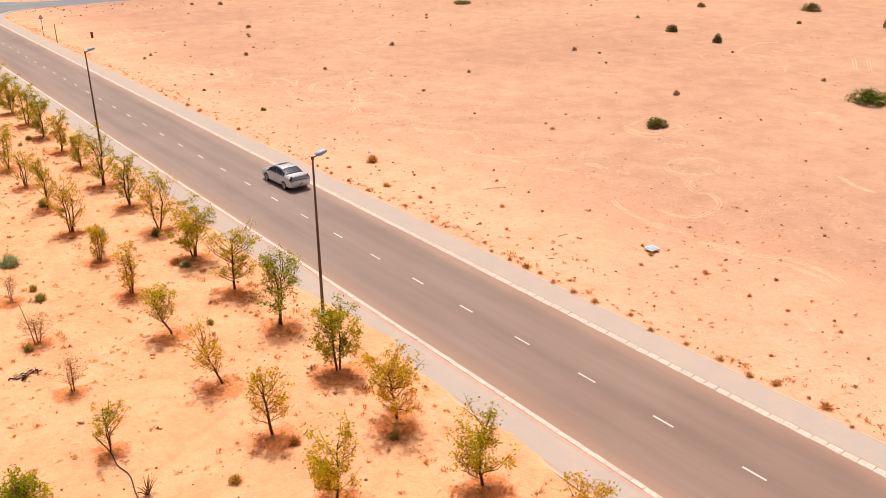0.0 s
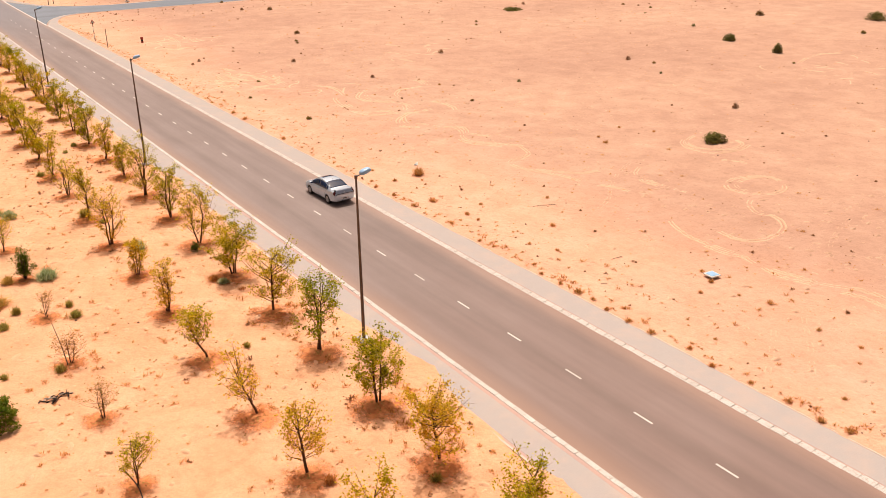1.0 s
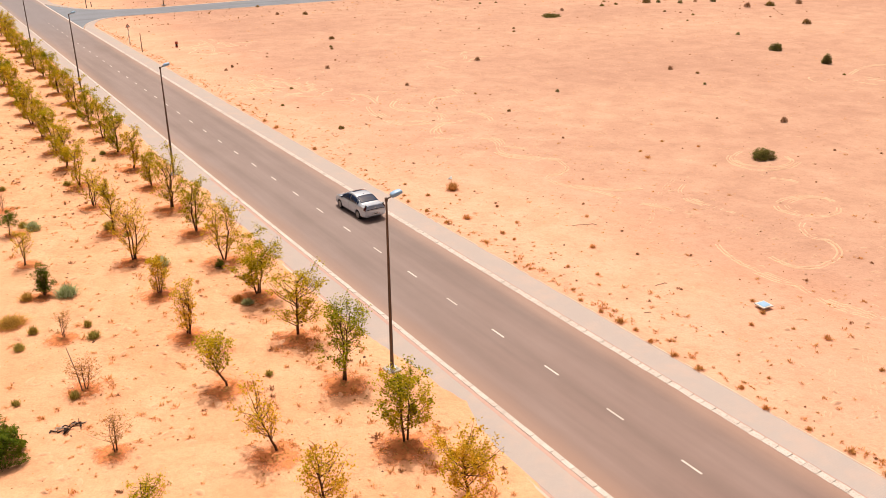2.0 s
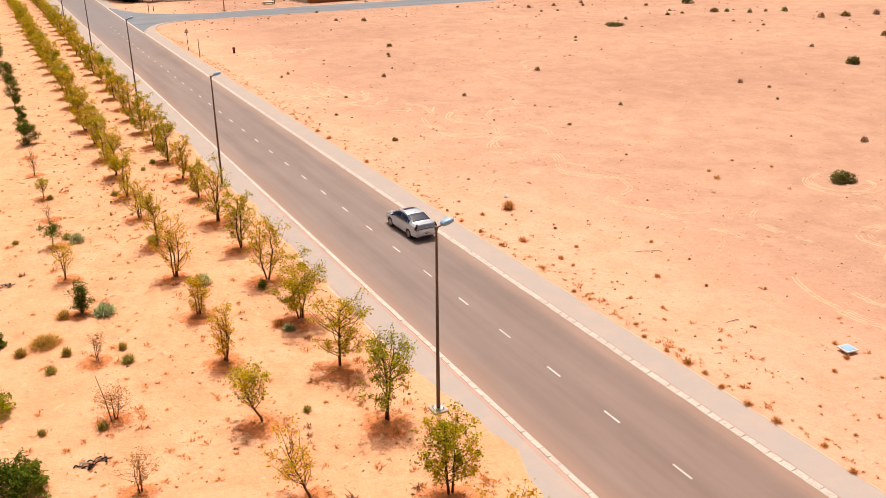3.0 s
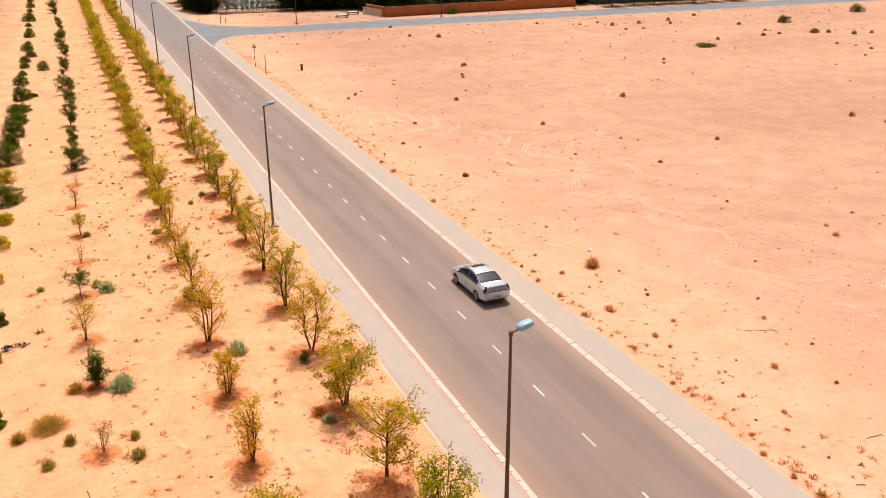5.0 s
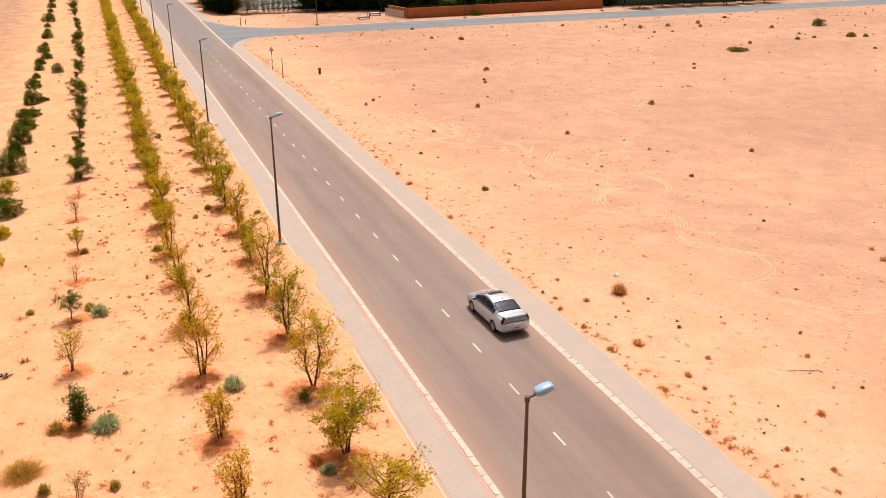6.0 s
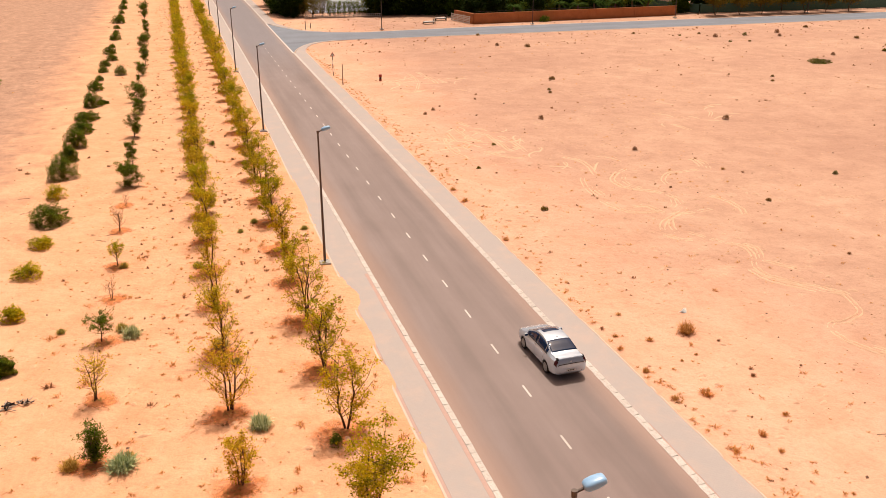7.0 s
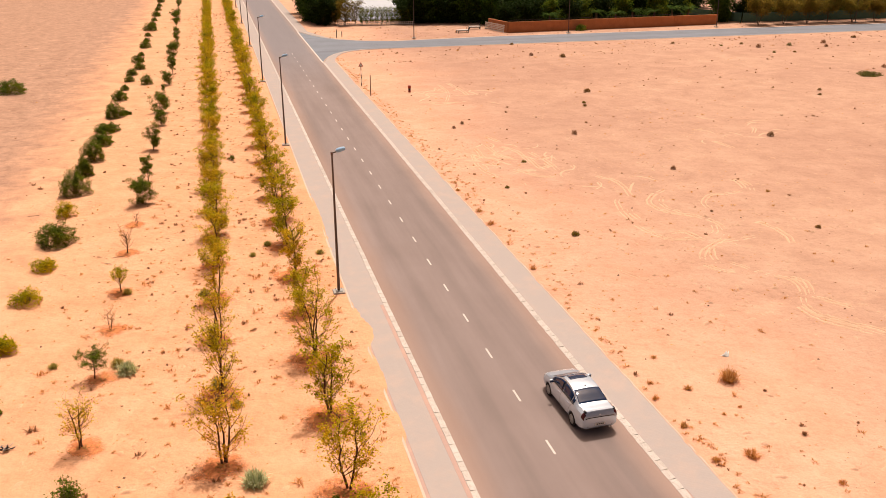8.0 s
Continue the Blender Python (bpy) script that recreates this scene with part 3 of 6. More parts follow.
def make_shrub(m, seed, W, H, n=500, leaf=LEAF_GREEN, size=(0.04, 0.10), label="", group="", stems=9, spread=0.16, name="shrub", mound=0.0):
    """A low bush: many stems fanning from one root, leaves over an uneven mound."""
    rng = np.random.default_rng(seed)
    bush = thing(name, m, label, "shrub", group)
    V, F, spots = [], [], []
    for s in range(stems):
        az = rng.uniform(0, 6.28)
        el = rng.uniform(0.35, 1.45)
        ln = rng.uniform(0.7, 1.05)
        tip = Vector((math.cos(az) * math.cos(el) * W * 0.5 * ln, math.sin(az) * math.cos(el) * W * 0.5 * ln, math.sin(el) * H * ln))
        mid = tip * 0.5 + Vector((0, 0, 0.08 * H))
        tube(V, F, [Vector((0, 0, -0.05)), mid, tip], 0.018 * W + 0.004, 0.004, 4)
        spots += [(mid * 0.8, 0.7), (mid, 1.0), (tip * 0.8, 1.2), (tip, 1.0)]
    raw("root_stock", V, F, DRY_BARK, bush)
    P = leaf_places(rng, spots, n, spread * min(W, 1.6) * 0.6)
    P[:, 2] = np.abs(P[:, 2]) * min(1.0, H / max(0.2, P[:, 2].max()) * 1.15)
    if mound:
        k = int(n * mound)
        az, ze = rng.uniform(0, 6.28, k), rng.uniform(0.0, 1.0, k)
        lump = 0.80 + 0.16 * np.sin(3 * az + seed) + 0.12 * np.sin(5 * az + 2 * ze * 6 + seed) + rng.normal(scale=0.07, size=k)
        rad = np.sqrt(1 - ze ** 2) * lump
        P[:k] = np.stack([rad * np.cos(az) * W * 0.5, rad * np.sin(az) * W * 0.5, 0.03 + ze * lump * H], 1)
    leaf_mesh("foliage", P, size, leaf, bush, rng)
    return bush


def blade_mesh(rng, V, F, at, W, H, n, flat=0.5, wide=0.02):
    """Thin bent blades fanning from a root, added to V and F."""
    for k in range(n):
        az = rng.uniform(0, 6.28)
        el = rng.uniform(flat, 1.5)
        ln = rng.uniform(0.5, 1.0)
        d = Vector((math.cos(az) * math.cos(el) * W * 0.5, math.sin(az) * math.cos(el) * W * 0.5, math.sin(el) * H)) * ln
        s = Vector((-math.sin(az), math.cos(az), 0)) * wide * rng.uniform(0.5, 1.2)
        o = Vector(at) + Vector((rng.normal(), rng.normal(), 0)) * W * 0.10
        mid = o + d * 0.55 + Vector((0, 0, 0.12 * H))
        b = len(V)
        V += [o - s - Vector((0, 0, 0.02)), o + s - Vector((0, 0, 0.02)), mid + s * 0.8, mid - s * 0.8, o + d]
        F += [(b, b + 1, b + 2, b + 3), (b + 3, b + 2, b + 4)]


def make_tuft(m, seed, W, H, n, material, name, label, category, group="", flat=0.3, wide=0.02):
    rng = np.random.default_rng(seed)
    V, F = [], []
    blade_mesh(rng, V, F, (0, 0, 0), W, H, n, flat, wide)
    ob = raw(name, V, F, material)
    tagged(ob, label, category, group)
    ob.matrix_basis = m
    return ob


def on_sand(x, y, turn=0.0, s=1.0, sink=0.0):
    return pose(x, y, ground_z(x, y) - sink, 0, 0, turn) @ Matrix.Scale(s, 4)


def build_road_rows():
    g1, g2 = "trees of the roadside row", "trees of the second row"
    olive = "young slender tree with thin olive-yellow leaves in sand"
    gold = "young sparse tree with golden-yellow leaves in sand"
    green = "young bushy tree with green-yellow leaves in sand"
    # place along the row, height, crown width, stems, leaves, foliage, lean, fork
    row_a = [(13.7, 3.1, 2.5, 2, 1500, LEAF_GOLD, (0, 0), 0.4), (19.0, 2.9, 2.8, 1, 1500, LEAF_OLIVE, (0.1, 0.1), 0.30), (24.3, 3.2, 2.9, 1, 2000, LEAF_GOLD, (-0.3, 0.3), 0.30),
             (28.9, 3.3, 2.3, 3, 2500, LEAF_GREEN, (0.1, 0), 0.20), (34.2, 3.8, 2.9, 2, 1900, LEAF_LUSH, (-0.2, 0.1), 0.30), (39.3, 3.6, 2.7, 1, 1900, LEAF_OLIVE, (-0.1, 0.2), 0.3),
             (44.7, 3.3, 3.0, 3, 3000, LEAF_GREEN, (0.1, 0.1), 0.28), (50.2, 3.7, 2.3, 2, 1700, LEAF_OLIVE, (0, 0.1), 0.26), (55.6, 3.8, 2.1, 2, 1900, LEAF_GREEN, (0, 0), 0.18),
             (61.0, 4.0, 3.0, 3, 1700, LEAF_OLIVE, (0, 0.1), 0.22), (66.2, 2.9, 1.8, 2, 1300, LEAF_OLIVE, (0, 0), 0.2), (71.5, 3.4, 2.0, 1, 1700, LEAF_OLIVE, (0, 0), 0.25)]
    row_b = [(16.2, 2.6, 2.0, 2, 1300, LEAF_OLIVE, (0, 0), 0.3), (21.5, 2.8, 2.5, 1, 1700, LEAF_OLIVE, (0, 0), 0.30), (26.3, 3.0, 2.1, 1, 900, LEAF_GOLD, (-0.1, 0.2), 0.40),
             (30.9, 2.6, 2.3, 1, 620, LEAF_GOLD, (-0.8, 0.5), 0.45), (36.6, 2.7, 1.9, 1, 1000, LEAF_GREEN, (-0.8, 0.4), 0.50), (42.3, 3.0, 1.6, 4, 850, LEAF_GOLD, (0, 0.1), 0.16),
             (47.6, 2.3, 1.5, 3, 1000, LEAF_GOLD, (0, 0), 0.2), (53.0, 3.5, 2.4, 3, 1300, LEAF_GOLD, (0, 0.1), 0.22), (58.4, 3.5, 2.0, 1, 1200, LEAF_OLIVE, (-0.3, 0.3), 0.28),
             (64.1, 2.8, 1.9, 3, 700, LEAF_OLIVE, (0, 0), 0.25), (69.2, 3.2, 2.0, 2, 1500, LEAF_OLIVE, (0, 0), 0.2)]
    names = {LEAF_OLIVE.name: olive, LEAF_GOLD.name: gold, LEAF_GREEN.name: green, LEAF_LUSH.name: "young bushy tree with fresh green leaves in sand"}
    for i, (y, H, W, st, n, lf, lean, fork) in enumerate(row_a):
        make_tree(on_sand(16.42, y, 40 * i), 100 + i, H, W, st, n, lf, lean, fork, label=names[lf.name], group=g1)
    for i, (y, H, W, st, n, lf, lean, fork) in enumerate(row_b):
        make_tree(on_sand(12.0, y, 0), 200 + i, H, W, st, n, lf, lean, fork, label=names[lf.name], group=g2)
    kinds = []
    rng = random.Random(5)
    for row, x, y0, group in ((0, 16.4, 76.8, g1), (1, 11.95, 74.6, g2)):
        y, k = y0, 0
        while y < 262:
            if len(kinds) < 7:
                kinds.append(make_tree(on_sand(x, y, 50 * k), 300 + len(kinds), 3.6, 2.5, 1 + len(kinds) % 3, 2100, LEAF_OLIVE if len(kinds) % 2 else LEAF_GREEN, (0, 0), 0.16, (0.065, 0.14), olive, group))
            else:
                src = kinds[rng.randrange(7)]
                tagged(copy_thing(src, on_sand(x + rng.uniform(-0.15, 0.15), y, rng.uniform(0, 360), rng.uniform(0.85, 1.12))), group=group)
            y += 5.33 + rng.uniform(-0.25, 0.25)
            k += 1


def build_third_row():
    g = "small trees and shrubs of the third row"
    dry = "small dry leafless tree in sand"
    # sparse, dying and small trees
    specs = [(6.7, 29.1, 2.1, 1.4, 2, 900, LEAF_GREEN, 0.42, "small green-leaved tree leaning in sand"), (6.8, 34.3, 1.6, 1.7, 3, 300, LEAF_DRY, 0.45, "small withered tree with few brown leaves"),
             (6.75, 39.7, 1.5, 1.9, 3, 520, LEAF_DRY, 0.3, "withered shrub beside a tall bare stake"), (6.8, 45.1, 1.4, 1.3, 2, 240, LEAF_DRY, 0.3, dry),
             (6.5, 55.5, 2.4, 1.9, 2, 700, LEAF_OLIVE, 0.42, "sparse brown-leaved small tree in sand"), (6.4, 61.4, 1.6, 1.6, 1, 1300, LEAF_DARK, 0.45, "small round-headed green tree in sand"),
             (6.6, 66.6, 1.3, 1.0, 2, 60, LEAF_DRY, 0.3, dry), (6.7, 71.4, 1.6, 1.2, 1, 800, LEAF_GREEN, 0.42, "small round-headed green tree in sand"),
             (6.6, 77.8, 1.8, 1.3, 1, 120, LEAF_DRY, 0.45, dry), (6.8, 83.3, 1.0, 0.8, 2, 0, LEAF_DRY, 0.35, dry)]
    for i, (x, y, H, W, st, n, lf, fork, label) in enumerate(specs):
        make_tree(on_sand(x, y, 70 * i), 400 + i, H, W, st, n, lf, (0, 0), fork, (0.04, 0.09), label, g, BARK, 1.1, 0.05)
    make_shrub(on_sand(6.8, 50.6), 430, 1.35, 1.75, 3000, LEAF_DARK, (0.06, 0.11), "upright dark green bush with a pointed top", g, 22, 0.13)
    make_shrub(on_sand(6.9, 25.7), 431, 1.2, 0.9, 260, LEAF_DRY, (0.03, 0.07), "dry brown twiggy shrub", g, 14)
    dense = []
    rng = random.Random(11)
    green = "small dense dark green tree in sand"
    crowns = [(6.9, 88.1, 1.9, 1.9, 2, 2600, 0.12), (6.9, 94.3, 2.0, 1.2, 1, 1300, 0.3), (6.8, 104.8, 2.4, 1.7, 1, 2000, 0.22), (7.0, 115.4, 1.6, 1.6, 2, 1500, 0.15)]
    for k, (x, y, H, W, st, n, fork) in enumerate(crowns):
        dense.append(make_tree(on_sand(x, y, 80 * k), 440 + k, H, W, st, n, LEAF_DARK, (0, 0), fork, (0.07, 0.13), green, g, BARK, 1.0, 0.085))
    for x, y, H in ((6.7, 121.8, 1.9), (6.5, 127.6, 1.2), (6.5, 133.7, 1.0), (6.8, 139.6, 1.7), (7.1, 148.5, 2.1), (6.7, 156.5, 1.5), (6.6, 165.0, 2.0), (6.8, 172.0, 1.3), (6.8, 179.7, 1.9), (6.4, 192.0, 1.4), (6.0, 205.5, 1.6), (5.9, 213.8, 2.3), (5.7, 228.0, 1.6), (5.5, 245.1, 1.9), (5.4, 256.0, 1.7)):
        k = rng.randrange(4)
        copy_thing(dense[k], on_sand(x, y, rng.uniform(0, 360), H / crowns[k][2]))


def build_fourth_row():
    g = "low dark shrubs of the fourth row"
    rng = random.Random(21)
    low = "low spreading olive-green shrub on sand"
    dark = "dense dark green mounded shrub on sand"
    specs = [(3.3, 27.9, 2.2, 1.2, LEAF_LUSH, dark), (3.0, 36.2, 2.1, 1.5, LEAF_DARK, dark), (2.5, 42.4, 1.5, 1.0, LEAF_LUSH, low), (2.35, 48.7, 1.5, 0.9, LEAF_DARK, dark), (2.2, 54.8, 1.2, 0.6, LEAF_LUSH, low),
             (2.1, 59.3, 1.4, 0.9, LEAF_DARK, low), (1.9, 65.2, 1.3, 0.8, LEAF_GREEN, low), (1.9, 71.0, 1.8, 0.9, LEAF_GREEN, low), (2.0, 76.0, 1.5, 0.8, LEAF_GREEN, low), (2.0, 80.8, 2.5, 1.5, LEAF_DARK, dark),
             (1.8, 86.6, 1.5, 1.1, LEAF_GREEN, low), (1.7, 92.2, 2.4, 2.0, LEAF_DARK, dark), (1.8, 97.5, 1.4, 1.4, LEAF_DARK, dark), (1.9, 102.6, 2.1, 1.8, LEAF_DARK, dark), (2.0, 108.4, 2.2, 1.1, LEAF_DARK, dark),
             (2.0, 113.6, 2.4, 0.9, LEAF_DARK, low), (2.1, 120.3, 2.0, 1.7, LEAF_DARK, low), (3.0, 121.6, 1.3, 0.4, LEAF_DARK, low)]
    for i, (x, y, W, H, lf, label) in enumerate(specs):
        make_shrub(on_sand(x, y), 500 + i, W * 1.05, H * 0.95, 5600 if lf is LEAF_DARK else 1900, lf, (0.07, 0.14), label, g, 14, 0.15, "shrub", 0.75 if lf is LEAF_DARK else 0.5)
    src = [make_shrub(on_sand(x, y), 520 + k, 2.0, 1.1, 2600, LEAF_DARK, (0.09, 0.17), dark, g, 14, 0.16, "shrub", 0.7) for k, (x, y) in enumerate(((1.8, 130.5), (1.9, 159.5), (1.9, 176.1)))]
    for x, y, W in ((1.8, 137.0, 1.2), (1.9, 143.2, 1.5), (1.8, 148.6, 1.6), (2.5, 153.4, 1.6), (1.9, 166.5, 1.1), (1.7, 183.5, 1.2), (1.5, 191.4, 1.3), (1.5, 200.2, 2.8), (1.4, 209.0, 1.5), (1.3, 217.5, 1.3), (1.3, 226.6, 2.0), (1.0, 240.0, 1.5), (0.8, 251.0, 1.4), (0.7, 262.0, 2.2)):
        copy_thing(src[rng.randrange(3)], on_sand(x, y, rng.uniform(0, 360), W / 2.0 * rng.uniform(0.9, 1.1)))


def build_plot_shrubs():
    """Bushes standing between the planted rows and on the open sand."""
    g = "scattered desert bushes"
    grey = "spiky grey-green desert bush on sand"
    small = "small green-brown desert bush on sand"
    brown = "dry brown spreading bush on sand"
    specs = [(7.8, 50.0, 1.2, 0.9, LEAF_GREY, grey), (7.8, 61.6, 1.0, 0.8, LEAF_GREY, grey), (7.3, 62.4, 0.7, 0.6, LEAF_GREEN, small), (13.1, 51.3, 0.95, 0.9, LEAF_GREY, grey),
             (5.9, 50.5, 0.8, 0.6, LEAF_GOLD, small), (4.8, 47.8, 1.5, 0.65, LEAF_GOLD, "dry golden-brown spreading bush on sand"), (3.7, 47.3, 0.7, 0.6, LEAF_GOLD, small), (5.6, 46.3, 0.55, 0.6, LEAF_GREEN, small),
             (4.8, 44.9, 0.6, 0.5, LEAF_GREEN, small), (8.0, 45.7, 0.5, 0.5, LEAF_GREEN, small), (8.0, 44.3, 0.7, 0.55, LEAF_GREEN, small), (11.95, 59.1, 0.95, 0.8, LEAF_GREEN, small),
             (15.8, 49.1, 0.6, 0.6, LEAF_DARK, small), (15.2, 44.4, 0.7, 0.5, LEAF_DRY, brown), (15.5, 43.8, 0.6, 0.4, LEAF_GREY, small), (11.3, 69.9, 0.8, 0.5, LEAF_GREEN, small),
             (8.0, 50.6, 0.5, 0.4, LEAF_GREEN, small)]
    specs += [(6.2, 39.2, 0.5, 0.55, LEAF_GREEN, small), (7.1, 71.0, 0.6, 0.5, LEAF_GREEN, small), (4.2, 140.5, 1.6, 1.3, LEAF_DARK, "round dark bush on sand"),
             (-11.7, 139.0, 4.6, 1.5, LEAF_DARK, "wide low dark olive bush on open sand"), (9.6, 24.5, 0.5, 0.4, LEAF_GOLD, small), (12.6, 57.2, 0.6, 0.4, LEAF_GREEN, small),
             (4.4, 62.9, 0.5, 0.35, LEAF_GREEN, small), (13.8, 36.4, 0.4, 0.35, LEAF_GREEN, small), (15.2, 76.8, 0.6, 0.5, LEAF_GREEN, small), (14.2, 75.2, 0.5, 0.4, LEAF_GREEN, small), (18.3, 74.6, 0.6, 0.4, LEAF_GREEN, small), (13.6, 99.3, 0.6, 0.5, LEAF_DARK, small), (17.4, 91.9, 0.5, 0.5, LEAF_DARK, small), (4.0, 39.9, 0.4, 0.4, LEAF_GREEN, small), (15.6, 23.3, 0.5, 0.45, LEAF_GREEN, small), (12.4, 25.3, 0.5, 0.5, LEAF_DRY, brown)]
    for i, (x, y, W, H, lf, label) in enumerate(specs):
        if lf is LEAF_GREY and W < 2:
            make_tuft(on_sand(x, y), 600 + i, W * 1.3, H * 0.8, 700, lf, "spiky_bush", label, "bush", g, 0.05, 0.02)
        elif W < 1.0 and lf is not LEAF_DARK or lf is LEAF_GOLD:
            make_tuft(on_sand(x, y), 600 + i, W * 1.3, H * 0.8, int(200 + 420 * W * W), {LEAF_GREEN.name: DRY_GREEN, LEAF_GOLD.name: OCHRE}.get(lf.name, STRAW), "spiky_bush", label, "bush", g, 0.1, 0.014)
        else:
            make_shrub(on_sand(x, y), 600 + i, W, H, int(500 + 600 * W + 250 * W * W), lf, (0.035, 0.085) if W < 1.5 else (0.08, 0.16), label, g, 14, 0.13, "shrub", 0.35 if W < 1.5 else 0.85)
    field = [(80.8, 40.1, 3.9, 1.2, LEAF_DARK, "large spreading green bush on open sand"), (58.7, 46.9, 1.9, 0.75, LEAF_SAGE, "brown-green mounded bush on open sand"), (125.2, 61.6, 1.6, 1.4, LEAF_SAGE, small),
             (97.2, 69.4, 1.2, 1.1, LEAF_SAGE, small), (132.8, 78.0, 3.2, 1.2, LEAF_SAGE, "large spreading green bush on open sand"), (99.8, 78.8, 1.7, 0.9, LEAF_SAGE, small),
             (96.3, 121.3, 3.2, 0.5, LEAF_SAGE, "low brown-green bush on open sand"), (127.7, 138.9, 2.5, 1.2, LEAF_SAGE, small), (153.3, 146.4, 3.2, 1.5, LEAF_SAGE, small)]
    for i, (x, y, W, H, lf, label) in enumerate(field):
        make_shrub(on_sand(x, y), 650 + i, W, H, int(900 + 1200 * W), lf, (0.08, 0.17), label, g, 18, 0.15, "shrub", 0.6)


# ---------------------------------------------------------------- tufts and litter on the sand
def build_tufts():
    red = [(30.0, 13.0, 0.26), (30.4, 14.3, 0.68), (35.4, 15.3, 0.25), (30.4, 16.6, 0.61), (36.8, 17.4, 0.31), (30.1, 17.7, 0.48), (32.3, 18.1, 0.35), (30.3, 19.3, 0.55),
           (36.8, 20.2, 0.36), (30.2, 21.1, 0.41), (36.7, 22.3, 0.34), (30.0, 23.0, 0.43), (32.0, 24.5, 0.28), (30.4, 24.6, 0.38), (37.2, 25.4, 0.49), (32.5, 26.6, 0.23),
           (30.1, 26.7, 0.51), (36.7, 26.9, 0.31), (30.1, 28.2, 0.53), (35.4, 28.3, 0.37), (36.9, 28.9, 0.45), (30.1, 29.7, 0.43), (37.6, 30.1, 0.39), (30.3, 30.9, 0.37)]
    red_b = [(30.3, 32.0, 0.77), (30.2, 33.3, 0.37), (30.2, 34.9, 0.39), (30.7, 36.1, 0.39), (33.1, 36.9, 0.35), (31.3, 37.9, 0.25), (32.4, 38.6, 0.37), (30.4, 39.5, 0.30),
             (35.5, 40.1, 0.56), (33.1, 40.6, 0.22), (30.3, 40.7, 0.37), (32.3, 43.6, 0.34), (30.6, 44.1, 0.40), (38.5, 44.2, 0.37), (32.3, 44.8, 0.47), (34.1, 45.8, 0.37),
             (31.9, 48.2, 0.74), (30.4, 48.3, 0.49), (30.4, 50.8, 0.44), (32.5, 51.2, 0.26), (33.5, 51.6, 0.26), (51.4, 52.0, 0.69), (57.1, 52.1, 0.39), (30.3, 53.1, 0.41),
             (32.1, 53.5, 0.51), (52.1, 53.6, 0.50), (30.7, 54.4, 0.42), (55.7, 54.8, 0.48), (32.0, 56.6, 0.42), (30.3, 68.7, 0.52), (30.3, 77.1, 0.74), (52.9, 78.8, 0.53)]
    red_c = [(30.3, 80.0, 0.63), (30.2, 85.3, 0.51)]
    dark = [(37.6, 18.2, 0.27), (39.5, 22.6, 0.35), (47.1, 24.4, 0.34), (48.1, 25.2, 0.27), (33.6, 28.5, 0.21), (66.3, 32.3, 0.35), (35.5, 33.0, 0.23), (59.6, 33.4, 0.34),
            (32.3, 33.7, 0.20), (31.6, 36.9, 0.21), (37.0, 37.9, 0.33), (57.0, 40.8, 0.26), (38.7, 41.1, 0.29), (67.6, 42.7, 0.39), (65.2, 45.2, 0.40), (86.5, 48.1, 0.59),
            (34.8, 49.0, 0.38), (37.5, 49.2, 0.20), (43.6, 50.6, 0.27), (55.6, 52.4, 0.23), (35.3, 52.5, 0.26), (69.6, 53.6, 0.72), (65.6, 57.8, 0.40), (49.5, 60.2, 0.41),
            (93.0, 64.0, 0.41), (76.0, 68.9, 0.39), (51.4, 70.7, 0.48), (119.2, 71.6, 0.81), (35.0, 73.5, 0.60), (79.9, 73.6, 0.49), (60.7, 75.0, 0.48), (46.3, 75.7, 0.40)]
    dark_b = [(79.2, 77.2, 0.70), (35.0, 83.3, 0.31), (34.1, 85.1, 0.42), (49.1, 86.5, 0.51), (106.1, 90.5, 0.69), (37.8, 91.7, 0.46), (123.1, 91.9, 1.47), (63.7, 94.6, 0.75),
              (46.0, 100.3, 0.63), (111.0, 105.0, 0.40), (35.4, 105.9, 0.45), (36.7, 107.5, 0.46), (37.9, 109.1, 0.41), (81.3, 111.2, 0.53), (52.3, 112.6, 0.51), (83.1, 113.7, 0.54),
              (52.8, 114.1, 0.51), (116.2, 115.2, 0.61), (78.8, 116.7, 0.34), (133.5, 120.2, 1.32), (55.9, 120.4, 0.93), (130.4, 121.7, 0.75), (126.8, 121.9, 1.02), (124.1, 124.8, 0.95),
              (122.0, 125.8, 1.70), (102.5, 126.1, 0.72), (115.9, 127.2, 0.75), (116.9, 131.6, 0.68), (118.3, 139.8, 0.91), (99.7, 142.2, 0.61), (96.3, 142.5, 0.60), (108.3, 146.2, 0.73)]
    dark_c = [(63.6, 147.7, 1.04), (97.6, 148.7, 0.91), (103.5, 149.0, 0.92), (110.9, 150.4, 0.94), (59.7, 150.7, 0.70), (93.0, 152.1, 0.55), (97.2, 153.0, 0.66), (120.5, 155.2, 0.98),
              (86.8, 156.8, 0.66), (60.7, 163.0, 0.75), (132.2, 111.1, 1.3), (136.8, 110.0, 1.7), (143.2, 108.8, 1.3), (112.2, 126.8, 0.9), (116.6, 109.1, 0.6)]
    rng = random.Random(31)
    straw = [make_tuft(on_sand(x, y, 0, w * 1.25), 700 + k, 1.0, 0.28 + 0.08 * (k % 3), 90, STRAW, "grass_tuft", "dry russet grass tuft on sand", "grass tuft", "dry tufts", 0.05, 0.022) for k, (x, y, w) in enumerate(red[:6])]
    for x, y, w in red[6:] + red_b + red_c:
        src = straw[rng.randrange(6)]
        copy_thing(src, on_sand(x, y, rng.uniform(0, 360), w * 1.25 / src.scale.x))
    big = [p for p in dark + dark_b + dark_c if p[2] >= 0.42 or p[0] > 70]
    small = [p for p in dark + dark_b + dark_c if p not in big]
    big.sort(key=lambda p: -p[2])
